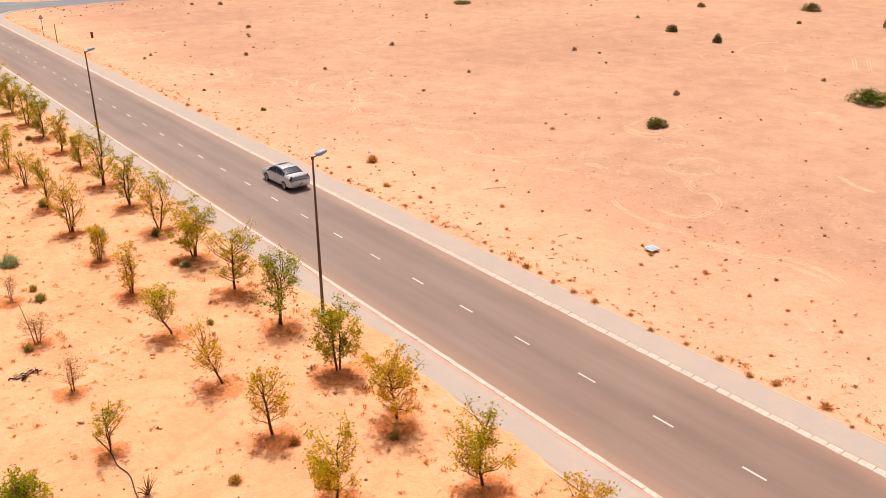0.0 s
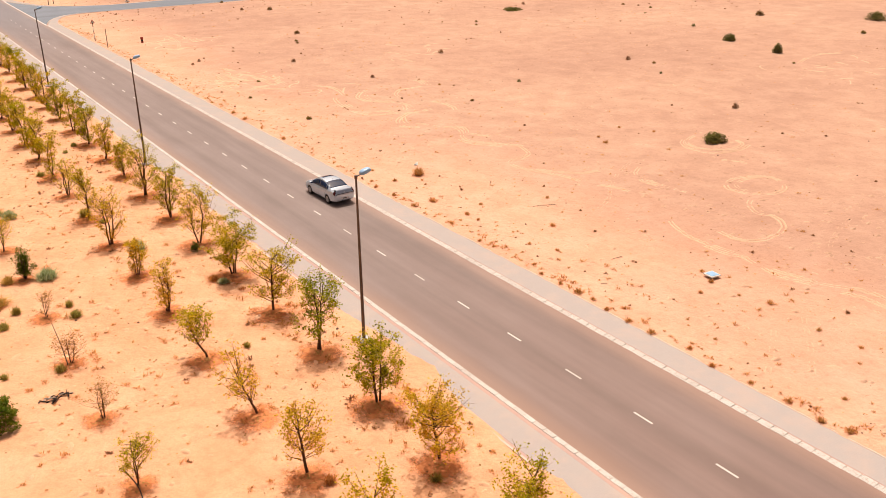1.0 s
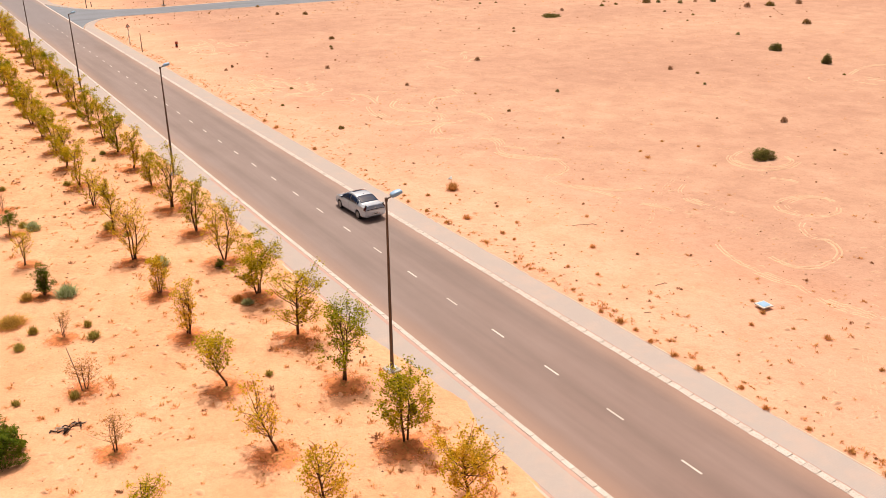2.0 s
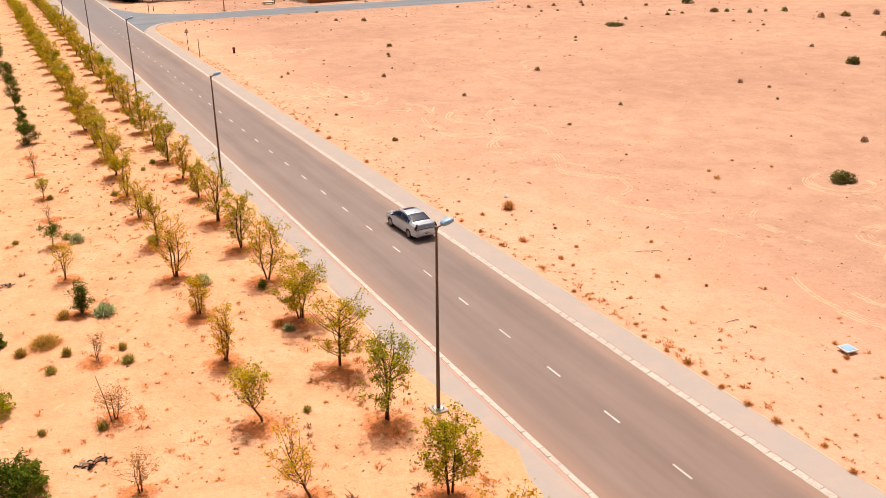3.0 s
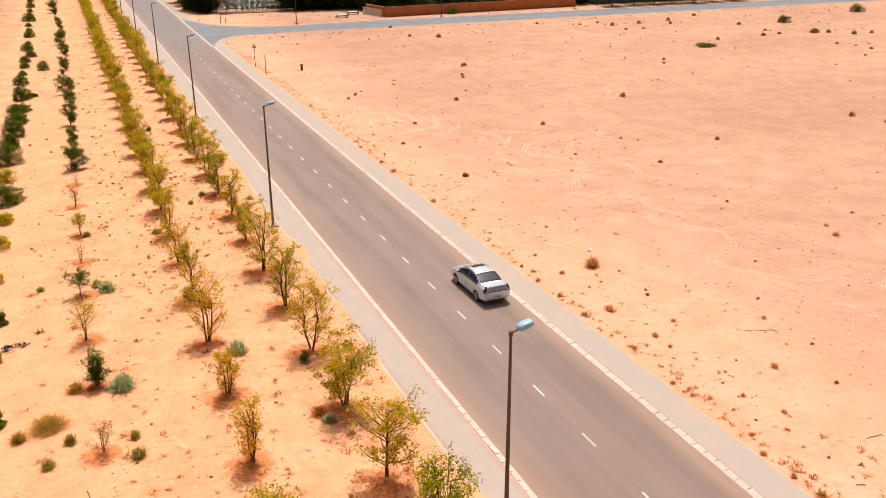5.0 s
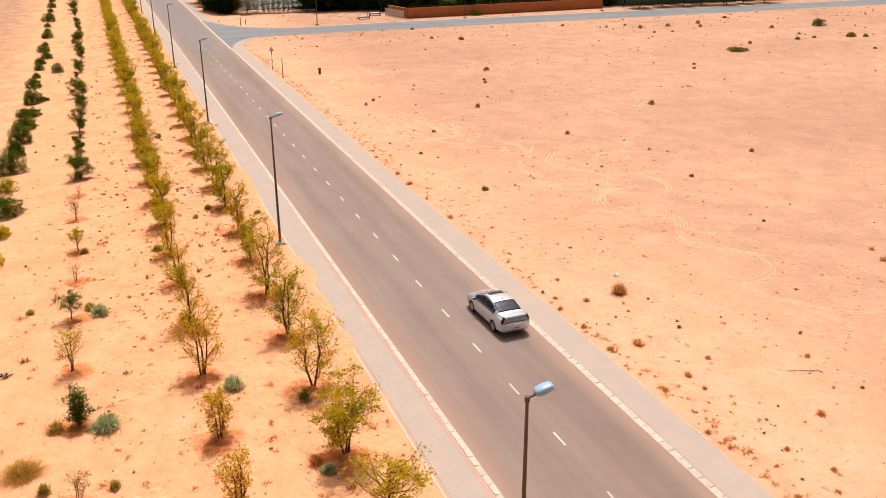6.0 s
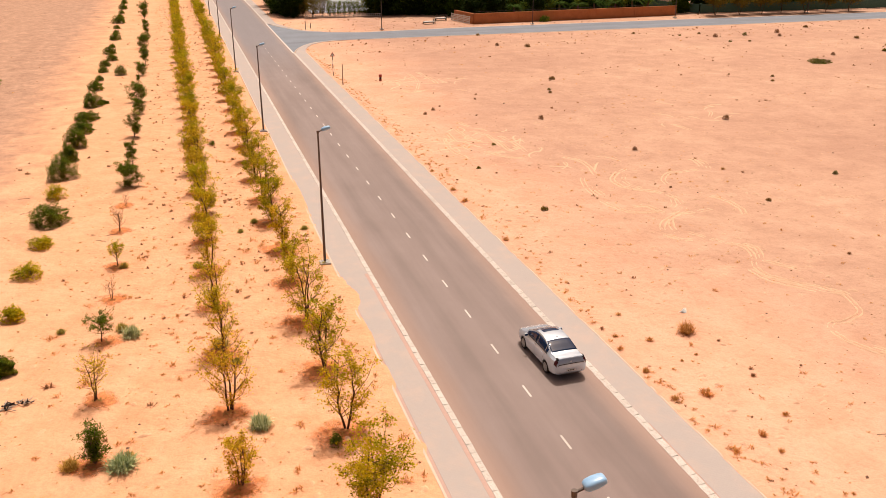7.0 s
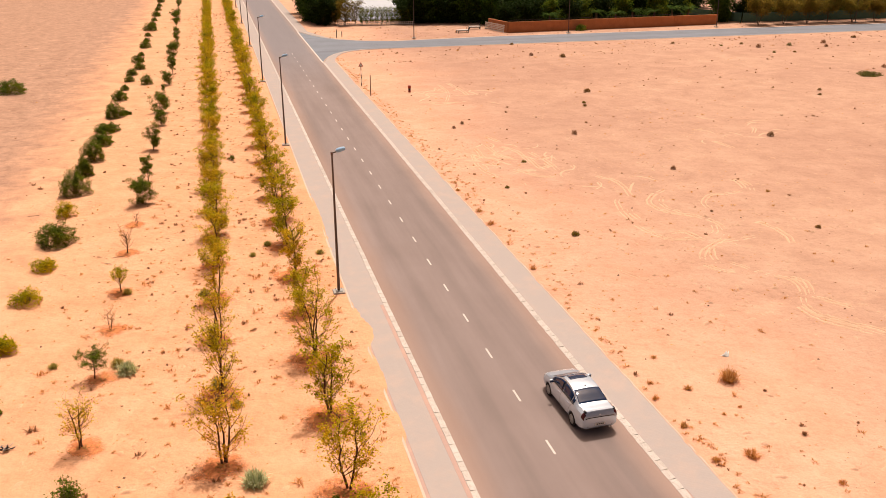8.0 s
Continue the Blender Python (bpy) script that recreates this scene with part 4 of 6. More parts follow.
    kinds = (DARK_TWIG, LEAF_ACACIA, DARK_TWIG, LEAF_SAGE, TWIG)
    words = ("small dark dry bush on sand", "small olive-brown bush on sand", "small dark dry bush on sand", "small dark green bush on sand", "small brown dry bush on sand")
    bush = [make_shrub(on_sand(x, y, 0, w * 0.95), 720 + k, 1.0, 0.42 + 0.06 * k, 700, kinds[k], (0.07, 0.15), words[k], "small dark bushes", 10, 0.12, "small_bush", 0.92) for k, (x, y, w) in enumerate(big[:5])]
    for x, y, w in big[5:]:
        src = bush[rng.choice((1, 4)) if x < 45 else rng.randrange(5)]
        copy_thing(src, on_sand(x, y, rng.uniform(0, 360), w * 0.95 / src.scale.x))
    tufts = [make_tuft(on_sand(x, y, 0, w * 1.1), 730 + k, 1.0, 0.4, 150, TWIG, "twiggy_tuft", "small brown twiggy tuft on open sand", "tuft", "twiggy tufts", 0.05, 0.02) for k, (x, y, w) in enumerate(small[:3])]
    for x, y, w in small[3:]:
        src = tufts[rng.randrange(3)]
        copy_thing(src, on_sand(x, y, rng.uniform(0, 360), w * 1.1 / src.scale.x))
    # the large russet bush on the verge
    make_tuft(on_sand(34.3, 53.8), 740, 1.35, 0.66, 400, STRAW, "dry_bush", "large dry russet bush on the sandy verge", "shrub", "", 0.15, 0.014)
    # a scrap of white plastic blown in behind it
    rng = np.random.default_rng(8)
    V = [(0.34 * (i / 6 - 0.5) * (1.0 + 0.3 * rng.normal()), 0.24 * (j / 4 - 0.5) * (1.0 + 0.3 * rng.normal()), 0.02 + 0.09 * abs(rng.normal()) * (i % 6 > 0) * (j % 4 > 0)) for j in range(5) for i in range(7)]
    F = [(7 * j + i, 7 * j + i + 1, 7 * j + i + 8, 7 * j + i + 7) for j in range(4) for i in range(6)]
    bag = raw("plastic_bag", V, F, FENCE_WHITE, None, "", True)
    bag.matrix_basis = on_sand(35.4, 55.9, 25)
    tagged(bag, "crumpled scrap of white plastic lying on sand", "litter")


def build_litter():
    """Uncountable small tufts, twigs and stones strewn over the sand."""
    rng = np.random.default_rng(77)
    V, F = [], []
    W2, F2 = [], []

    def strew(x0, x1, y0, y1, n, lo, hi, twig=0.4):
        for _ in range(n):
            x, y = rng.uniform(x0, x1), rng.uniform(y0, y1)
            if 18.9 < x < 30.2 or (y > 150 and side_near(x) - 1 < y < side_far(x) + 1 and x > 28):
                continue
            if noise.noise((x * 0.12, y * 0.12, 9.0)) + rng.uniform(-0.8, 0.8) < -0.05:
                continue
            w = lo * (hi / lo) ** rng.uniform(0, 1) ** 1.6
            z = ground_z(x, y)
            if rng.uniform() < twig:
                blade_mesh(rng, W2, F2, (x, y, z), w * 1.1, w * 0.36, 16, 0.0, 0.012 + 0.04 * w)
            else:
                blade_mesh(rng, V, F, (x, y, z), w * 1.5, w * 0.34, 18, 0.02, 0.008 + 0.022 * w)
    strew(30.1, 31.2, 8, 150, 480, 0.15, 0.6, 0.05)
    strew(30.1, 30.9, 8, 60, 300, 0.2, 0.55, 0.05)
    strew(30.2, 34, 8, 100, 300, 0.12, 0.5, 0.1)
    strew(31, 50, 8, 100, 900, 0.10, 0.5, 0.2)
    strew(50, 120, 15, 110, 800, 0.12, 0.5, 0.45)
    strew(34, 150, 100, 150, 620, 0.2, 0.75, 0.6)
    strew(34, 160, 148, 164, 720, 0.22, 0.85, 0.8)
    strew(30, 130, 174, 195, 300, 0.25, 0.8, 0.8)
    strew(8, 18.8, 10, 90, 950, 0.10, 0.5, 0.08)
    strew(3.5, 18.6, 18, 95, 420, 0.3, 0.75, 0.12)
    strew(15.2, 18.4, 14, 74, 420, 0.2, 0.7, 0.0)
    strew(10.6, 13.2, 14, 74, 300, 0.2, 0.6, 0.0)
    strew(13.2, 15.4, 60, 235, 520, 0.2, 0.65, 0.6)
    strew(17.3, 18.7, 20, 200, 380, 0.12, 0.5, 0.15)
    strew(8.0, 11.0, 60, 235, 520, 0.2, 0.6, 0.6)
    strew(30.1, 31.6, 70, 158, 330, 0.2, 0.6, 0.08)
    strew(30.5, 70, 176, 196, 260, 0.2, 0.7, 0.7)
    strew(33, 100, 168, 182, 260, 0.2, 0.6, 0.7)
    strew(-2, 10, 18, 90, 700, 0.10, 0.45, 0.12)
    strew(-2, 18.6, 90, 230, 420, 0.15, 0.65, 0.55)
    strew(-60, -1, 55, 240, 380, 0.12, 0.5, 0.7)
    for x0, x1, y0, y1, n in ((31, 52, 10, 100, 1500), (52, 110, 25, 110, 1100), (34, 130, 100, 160, 600), (-2, 18.6, 12, 90, 1300), (30.4, 34, 10, 16.5, 150)):
        strew(x0, x1, y0, y1, n, 0.05, 0.2, 0.35)
    tagged(raw("strewn_grass", V, F, STRAW), "small russet grass tufts strewn over the sand", "grass", kind="stuff")
    tagged(raw("strewn_twigs", W2, F2, TWIG), "small dark twigs and dry plants strewn over the sand", "twigs", kind="stuff")
    V, F = [], []
    for _ in range(420):
        zone = rng.uniform()
        x, y = (rng.uniform(30.4, 70), rng.uniform(10, 110)) if zone < 0.6 else (rng.uniform(-4, 18.5), rng.uniform(15, 90))
        s = 0.03 * (4.0 ** rng.uniform(0, 1) ** 2)
        z = ground_z(x, y)
        b = len(V)
        V += [Vector((x + s * rng.uniform(0.6, 1.2) * math.cos(a), y + s * rng.uniform(0.6, 1.2) * math.sin(a), z - 0.01)) for a in (0, 1.25, 2.5, 3.8, 5.0)]
        V.append(Vector((x, y, z + s * rng.uniform(0.5, 1.0))))
        F += [(b + i, b + (i + 1) % 5, b + 5) for i in range(5)]
    tagged(raw("strewn_stones", V, F, STONE), "small dark stones lying on the sand", "stones", kind="stuff")


def build_soil_shade(places):
    """Watering basins of damp soil and fallen leaves round the planted stems; their red also paints warm shade."""
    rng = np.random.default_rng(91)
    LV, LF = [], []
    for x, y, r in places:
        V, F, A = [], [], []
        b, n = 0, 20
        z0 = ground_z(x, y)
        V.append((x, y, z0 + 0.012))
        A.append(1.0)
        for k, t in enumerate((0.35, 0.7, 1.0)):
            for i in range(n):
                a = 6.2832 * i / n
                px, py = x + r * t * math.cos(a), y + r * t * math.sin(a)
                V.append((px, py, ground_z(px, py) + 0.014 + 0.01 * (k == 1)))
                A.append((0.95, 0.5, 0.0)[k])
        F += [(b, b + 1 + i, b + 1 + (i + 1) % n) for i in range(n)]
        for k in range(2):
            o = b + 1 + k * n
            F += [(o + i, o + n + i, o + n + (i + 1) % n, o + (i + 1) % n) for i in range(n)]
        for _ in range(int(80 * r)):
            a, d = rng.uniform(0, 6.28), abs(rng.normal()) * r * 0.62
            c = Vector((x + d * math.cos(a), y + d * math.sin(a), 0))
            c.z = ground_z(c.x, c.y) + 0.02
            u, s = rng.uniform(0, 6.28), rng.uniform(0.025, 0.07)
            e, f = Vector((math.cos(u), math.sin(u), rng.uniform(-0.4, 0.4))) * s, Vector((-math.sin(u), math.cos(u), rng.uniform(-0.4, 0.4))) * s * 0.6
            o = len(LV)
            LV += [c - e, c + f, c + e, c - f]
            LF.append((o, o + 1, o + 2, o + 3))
        soil = raw("soil_patch", V, F, SHADE_SOIL, None, "", True)
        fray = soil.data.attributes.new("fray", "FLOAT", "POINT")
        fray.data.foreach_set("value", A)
        tagged(soil, "damp reddish soil and tinted tree shade round a planted tree", "soil", "watered soil patches", "structure")
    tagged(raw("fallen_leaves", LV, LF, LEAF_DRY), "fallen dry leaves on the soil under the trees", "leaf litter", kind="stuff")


def build_tracks():
    """Single wheel ruts scored into the sand, each with two low ridges of turned sand; they break off and fade."""
    loops_near = [[(53.8, 39.2), (52.2, 39.7), (50.8, 39.3), (50.0, 38.2), (50.5, 36.8), (51.7, 36.0), (53.2, 36.2), (54.4, 37.9), (53.6, 39.5)], [(54.6, 37.0), (54.1, 38.6), (52.4, 39.1), (51.0, 38.6), (50.7, 37.3)],
                  [(49.6, 36.2), (48.4, 35.4), (47.7, 34.2), (48.0, 33.3), (47.2, 31.9), (45.4, 31.1), (43.6, 31.2), (42.9, 32.0), (43.2, 34.0)], [(59.1, 49.3), (57.3, 48.6), (56.3, 47.2), (56.6, 45.7), (57.9, 44.7), (59.7, 45.0), (60.7, 46.4)],
                  [(57.5, 49.1), (56.2, 48.1), (55.6, 46.6), (56.2, 44.8), (58.0, 44.1), (60.3, 44.6)]]
    runs_near = [[(44.0, 56.4), (44.9, 55.1), (44.3, 53.3), (42.9, 52.5), (41.8, 52.4), (41.3, 51.2), (41.7, 49.5), (42.6, 47.6), (43.0, 45.3), (43.5, 43.8), (44.2, 41.5)], [(42.1, 50.0), (42.9, 48.5), (44.1, 47.1), (45.9, 46.7)],
                 [(55.2, 43.5), (55.7, 42.4), (56.0, 41.4)], [(42.1, 36.6), (41.4, 35.2), (40.9, 33.8), (40.9, 32.6), (41.3, 30.4)], [(40.6, 32.7), (40.6, 31.1), (41.0, 30.1), (40.6, 27.9), (40.6, 26.8), (41.0, 25.3)],
                 [(40.9, 28.5), (41.1, 26.8), (41.5, 25.3), (42.1, 24.3), (42.5, 22.6), (42.1, 20.2)], [(41.3, 24.3), (41.6, 23.0), (41.6, 21.7), (41.4, 20.6)], [(58.5, 30.3), (57.1, 28.2), (56.9, 26.2)],
                 [(47.0, 44.2), (46.9, 42.6), (47.0, 40.8), (47.1, 39.4)], [(49.0, 45.8), (47.4, 44.7), (46.4, 42.9), (46.6, 41.3)]]
    runs_faint = [[(50.0, 47.4), (46.8, 45.7), (43.8, 43.6), (41.9, 41.8), (39.1, 40.2)], [(38.4, 37.1), (38.8, 36.2), (39.3, 35.0)], [(37.6, 36.3), (38.2, 35.3), (39.0, 34.4)], [(43.5, 38.9), (44.2, 37.8), (44.5, 36.6)],
                  [(44.4, 26.7), (46.6, 28.3), (49.1, 29.4), (52.1, 30.4)], [(36.0, 24.2), (33.2, 22.3), (30.9, 20.8)], [(37.6, 23.8), (35.0, 21.6), (32.7, 19.8)],
                  [(34.7, 67.5), (35.6, 66.0), (36.5, 64.8), (37.6, 63.8)], [(38.2, 60.8), (39.4, 59.8), (40.1, 58.7)]]
    swirls = [[(42.0, 86.3), (42.8, 84.8), (42.9, 82.9), (42.3, 80.3)], [(42.1, 81.9), (40.8, 79.5), (40.2, 77.6), (39.9, 75.2), (39.9, 73.1), (40.6, 71.2), (42.5, 70.7), (44.0, 70.0), (46.5, 70.3)], [(41.0, 78.1), (40.6, 76.4), (40.7, 75.3)],
              [(45.6, 81.4), (44.1, 80.3), (43.1, 79.0), (42.8, 77.6), (43.3, 76.3), (44.5, 75.1), (45.2, 74.0), (45.2, 72.4), (44.4, 70.7), (42.9, 69.6), (41.6, 68.6), (40.8, 67.3), (40.6, 66.1), (41.3, 65.4), (43.2, 64.8)],
              [(44.7, 79.9), (43.8, 78.5), (43.7, 77.3), (44.2, 76.0)], [(44.9, 73.1), (44.4, 71.9), (43.5, 71.1)], [(42.6, 69.3), (41.8, 67.9), (41.5, 66.6)]]
    swirls_b = [[(42.1, 66.7), (42.8, 65.4), (43.5, 64.1), (44.1, 63.2), (43.9, 62.0), (42.8, 60.1), (42.7, 58.9), (43.4, 57.5), (44.4, 56.5), (45.3, 55.0)], [(44.2, 63.7), (44.7, 62.7), (44.0, 61.0), (44.3, 60.1), (45.2, 58.8)],
                [(42.3, 60.0), (42.3, 58.7), (43.0, 57.2), (44.0, 56.1)]]
    wide = [[(52.0, 82.8), (52.2, 81.7), (51.7, 80.0)], [(52.4, 82.0), (52.6, 80.8), (52.0, 79.4)], [(51.1, 79.4), (49.5, 79.2), (48.0, 79.0), (46.9, 77.8), (46.5, 76.4)], [(48.0, 73.1), (48.5, 71.5), (48.4, 69.9), (47.9, 68.5)],
            [(41.2, 72.3), (42.3, 72.0), (42.6, 70.6), (43.0, 69.9)], [(38.7, 93.4), (38.5, 89.6), (39.7, 87.5)], [(36.3, 90.2), (37.3, 87.5), (38.8, 86.5)], [(41.3, 90.9), (41.4, 88.8)], [(57.3, 94.3), (57.6, 92.6), (57.8, 91.3)],
            [(64.4, 98.8), (63.7, 97.3), (62.6, 95.9)], [(92.6, 63.4), (99.2, 65.6), (103.7, 64.5)], [(91.6, 61.9), (90.8, 60.2), (91.2, 58.6)], [(101.8, 53.5), (92.8, 48.1)], [(103.0, 52.4), (94.0, 47.1)]]
    scuffs = [[(35.2, 97.7), (34.9, 93.3), (35.4, 90.0)], [(36.4, 99.8), (36.5, 95.0), (37.4, 91.0)], [(37.5, 97.7), (38.4, 95.5), (38.3, 90.7)], [(34.3, 95.7), (33.6, 90.9), (34.2, 88.0)], [(35.6, 88.9), (37.8, 89.2), (40.0, 90.2)],
              [(39.4, 95.2), (39.8, 91.7), (39.7, 88.2)], [(37.5, 103.3), (37.9, 100.0), (39.0, 98.7)], [(39.8, 130.5), (39.6, 124.2), (37.4, 117.3)], [(41.1, 131.0), (41.6, 125.6), (41.4, 121.6)], [(35.6, 119.7), (37.1, 117.4), (39.6, 119.2)]]
    for k, pts in enumerate(loops_near + runs_near + runs_faint + swirls + swirls_b + wide + scuffs):
        V, F = [], []
        line = smoothed(pts, 18)
        rng = random.Random(k)
        faint, near = pts in runs_faint, pts in loops_near + runs_near
        size = 0.6 if faint else rng.uniform(0.6, 0.75) if near else rng.uniform(0.75, 1.0)
        for i, p in enumerate(line):
            d = (line[min(i + 1, len(line) - 1)] - line[max(i - 1, 0)]).normalized()
            nrm = Vector((-d.y, d.x, 0))
            q = p + nrm * 0.07 * noise.noise((p.x * 1.1, p.y * 1.1, k))
            gone = max(0.0, min(1.0, 0.8 + 1.4 * noise.noise((q.x * 0.5, q.y * 0.5, 2.0)) + 0.9 * noise.noise((q.x * 2.3, q.y * 2.3, 5.0))))
            if faint:
                gone = 1.0 if noise.noise((q.x * 2.6, q.y * 2.6, 6.0)) > 0.05 else 0.0
            end = min(1.0, i / 5, (len(line) - 1 - i) / 5)
            a, b = ((0.08 if faint else 0.125) * gone * end * rng.uniform(0.7, 1.1) - 0.02 for _ in range(2))
            for o, zz in ((-0.30, -0.04), (-0.17, a), (-0.06, -0.04), (0.06, -0.04), (0.17, b), (0.30, -0.04)):
                e = q + nrm * o * size
                V.append((e.x, e.y, ground_z(e.x, e.y) + zz))
        for i in range(len(line) - 1):
            F += [(6 * i + j, 6 * i + j + 1, 6 * i + j + 7, 6 * i + j + 6) for j in (0, 1, 3, 4)]
        tagged(raw("tyre_track", V, F, LUMP_SAND if faint else TRACK_SAND, None, "", True), "pale wheel rut curving over the open sand", "tyre track", "wheel tracks", "stuff")


def build_scuffs():
    """Churned places where wheels have turned, and low lumps of blown sand all over the plot."""
    rng = random.Random(63)
    for cx, cy, r, n in ((37.3, 94.0, 4.5, 26), (39.5, 123.0, 6.0, 22), (41.5, 85.0, 4.0, 7), (61.0, 97.0, 6.0, 10), (94.0, 58.0, 9.0, 10)):
        V, F = [], []
        for _ in range(n):
            a, d = rng.uniform(0, 6.28), r * math.sqrt(rng.uniform(0, 1))
            x, y = cx + d * math.cos(a), cy + d * math.sin(a)
            a, c = rng.uniform(0, 6.28), rng.uniform(-0.22, 0.22)
            size = rng.uniform(0.09, 0.16)
            k, start = rng.randrange(6, 14), len(V)
            for i in range(k + 1):
                h = rng.uniform(0.06, 0.12) * math.sin(math.pi * i / k) - 0.02
                s, e = math.sin(a) * size, math.cos(a) * size
                z = ground_z(x, y)
                V += [(x - s, y + e, z - 0.03), (x, y, z + h), (x + s, y - e, z - 0.03)]
                x, y, a = x + 0.3 * math.cos(a), y + 0.3 * math.sin(a), a + c
            for i in range(k):
                b = start + 3 * i
                F += [(b, b + 1, b + 4, b + 3), (b + 1, b + 2, b + 5, b + 4)]
        tagged(raw("scuffed_sand", V, F, TRACK_SAND, None, "", True), "sand churned into short curved ridges by wheels", "scuffed sand", "churned places", "stuff")
    V, F = [], []
    for x0, x1, y0, y1, n in ((31, 60, 8, 110, 3200), (60, 115, 25, 112, 1700), (32, 130, 110, 162, 1000), (-2, 18.5, 12, 90, 1200), (-40, -2, 60, 220, 400)):
        for _ in range(n):
            x, y = rng.uniform(x0, x1), rng.uniform(y0, y1)
            if noise.noise((x * 0.11, y * 0.11, 4.0)) < rng.uniform(-0.5, 0.5):
                continue
            w = rng.uniform(0.06, 0.20)
            h, a0, k = w * rng.uniform(0.4, 0.75), rng.uniform(0, 6.28), len(V)
            z = ground_z(x, y)
            long_ = rng.uniform(1.0, 2.2)
            for i in range(7):
                t = 6.283 * i / 7
                u, v = w * long_ * math.cos(t) * rng.uniform(0.8, 1.2), w * math.sin(t) * rng.uniform(0.8, 1.2)
                V.append((x + u * math.cos(a0) - v * math.sin(a0), y + u * math.sin(a0) + v * math.cos(a0), z - 0.03))
            V.append((x + rng.uniform(-0.3, 0.3) * w, y - rng.uniform(0.0, 0.6) * w, z + h))
            F += [(k + i, k + (i + 1) % 7, k + 7) for i in range(7)]
    tagged(raw("sand_lumps", V, F, LUMP_SAND, None, "", True), "low lumps of pale blown sand", "sand", kind="stuff")


def build_sticks():
    rng = random.Random(41)

    def pile(x, y, n, spread, label):
        heap = thing("stick_pile", on_sand(x, y), label, "sticks", "heaps of dead wood")
        for k in range(n):
            V, F = [], []
            a, ln = rng.uniform(-0.7, 0.7) + (1.2 if k % 4 == 3 else 0.0), rng.uniform(0.25, 0.6)
            c = Vector((rng.uniform(-1, 1) * spread, rng.uniform(-0.55, 0.55) * spread, 0.03 + 0.04 * (k % 4)))
            d = Vector((math.cos(a), math.sin(a), rng.uniform(-0.05, 0.2))) * ln * 0.5
            bow = Vector((rng.uniform(-0.05, 0.05), rng.uniform(-0.08, 0.08), 0.05))
            tube(V, F, [c - d, c - d * 0.4 + bow, c + d * 0.3 - bow * 0.6, c + d], rng.uniform(0.03, 0.05), 0.014, 5)
            raw("stick", V, F, CHARRED if k % 5 in (0, 2, 3) else BLEACHED, heap, "charred black stick" if k % 5 in (0, 2, 3) else "bleached pale stick")
    pile(3.45, 55.9, 22, 0.62, "heap of broken pale and black sticks on sand")
    pile(5.2, 36.8, 9, 0.36, "heap of charred dead branches on sand")
    pile(6.0, 36.95, 4, 0.16, "heap of charred dead branches on sand")
    for x, y, ln, a in ((37.4, 43.15, 1.6, -26), (35.05, 34.05, 0.75, -8), (32.05, 31.95, 0.35, -30), (6.1, 77.1, 0.7, 10), (5.5, 76.1, 0.8, -40), (0.1, 83.6, 0.7, 20), (-0.5, 87.2, 0.8, 5)):
        V, F = [], []
        tube(V, F, [Vector((-ln / 2, -0.03 * ln, 0.02)), Vector((-ln * 0.2, 0.03 * ln, 0.035)), Vector((ln * 0.1, 0.02 * ln, 0.03)), Vector((ln * 0.36, 0.07 * ln, 0.04)), Vector((ln / 2, -0.02 * ln, 0.02))], 0.012, 0.018, 5)
        s = raw("fallen_stick", V, F, DRY_BARK)
        s.matrix_basis = on_sand(x, y, a)
        tagged(s, "thin dead stick lying on the sand", "stick", "fallen sticks")
    # bare stake beside the withered shrub, and the watering hose
    V, F = [], []
    tube(V, F, [Vector((0, 0, -0.1)), Vector((-0.12, 0.0, 1.0)), Vector((-0.33, 0.02, 2.2))], 0.03, 0.012, 5)
    s = raw("stake", V, F, DEAD_WOOD)
    s.matrix_basis = on_sand(6.6, 39.6)
    tagged(s, "tall thin bare wooden stake leaning in sand", "stake")
    V, F = [], []
    pts = [Vector((x, y, ground_z(x, y) + 0.03)) for x, y in ((p.x, p.y) for p in smoothed([(6.5, 30.3), (6.65, 29.0), (6.6, 28.0), (6.75, 27.1), (6.55, 25.6), (6.7, 23.0)], 8))]
    tube(V, F, pts, 0.022, 0.022, 6)
    tagged(raw("hose", V, F, HOSE, None, "", True), "dark irrigation hose lying across the sand", "hose")


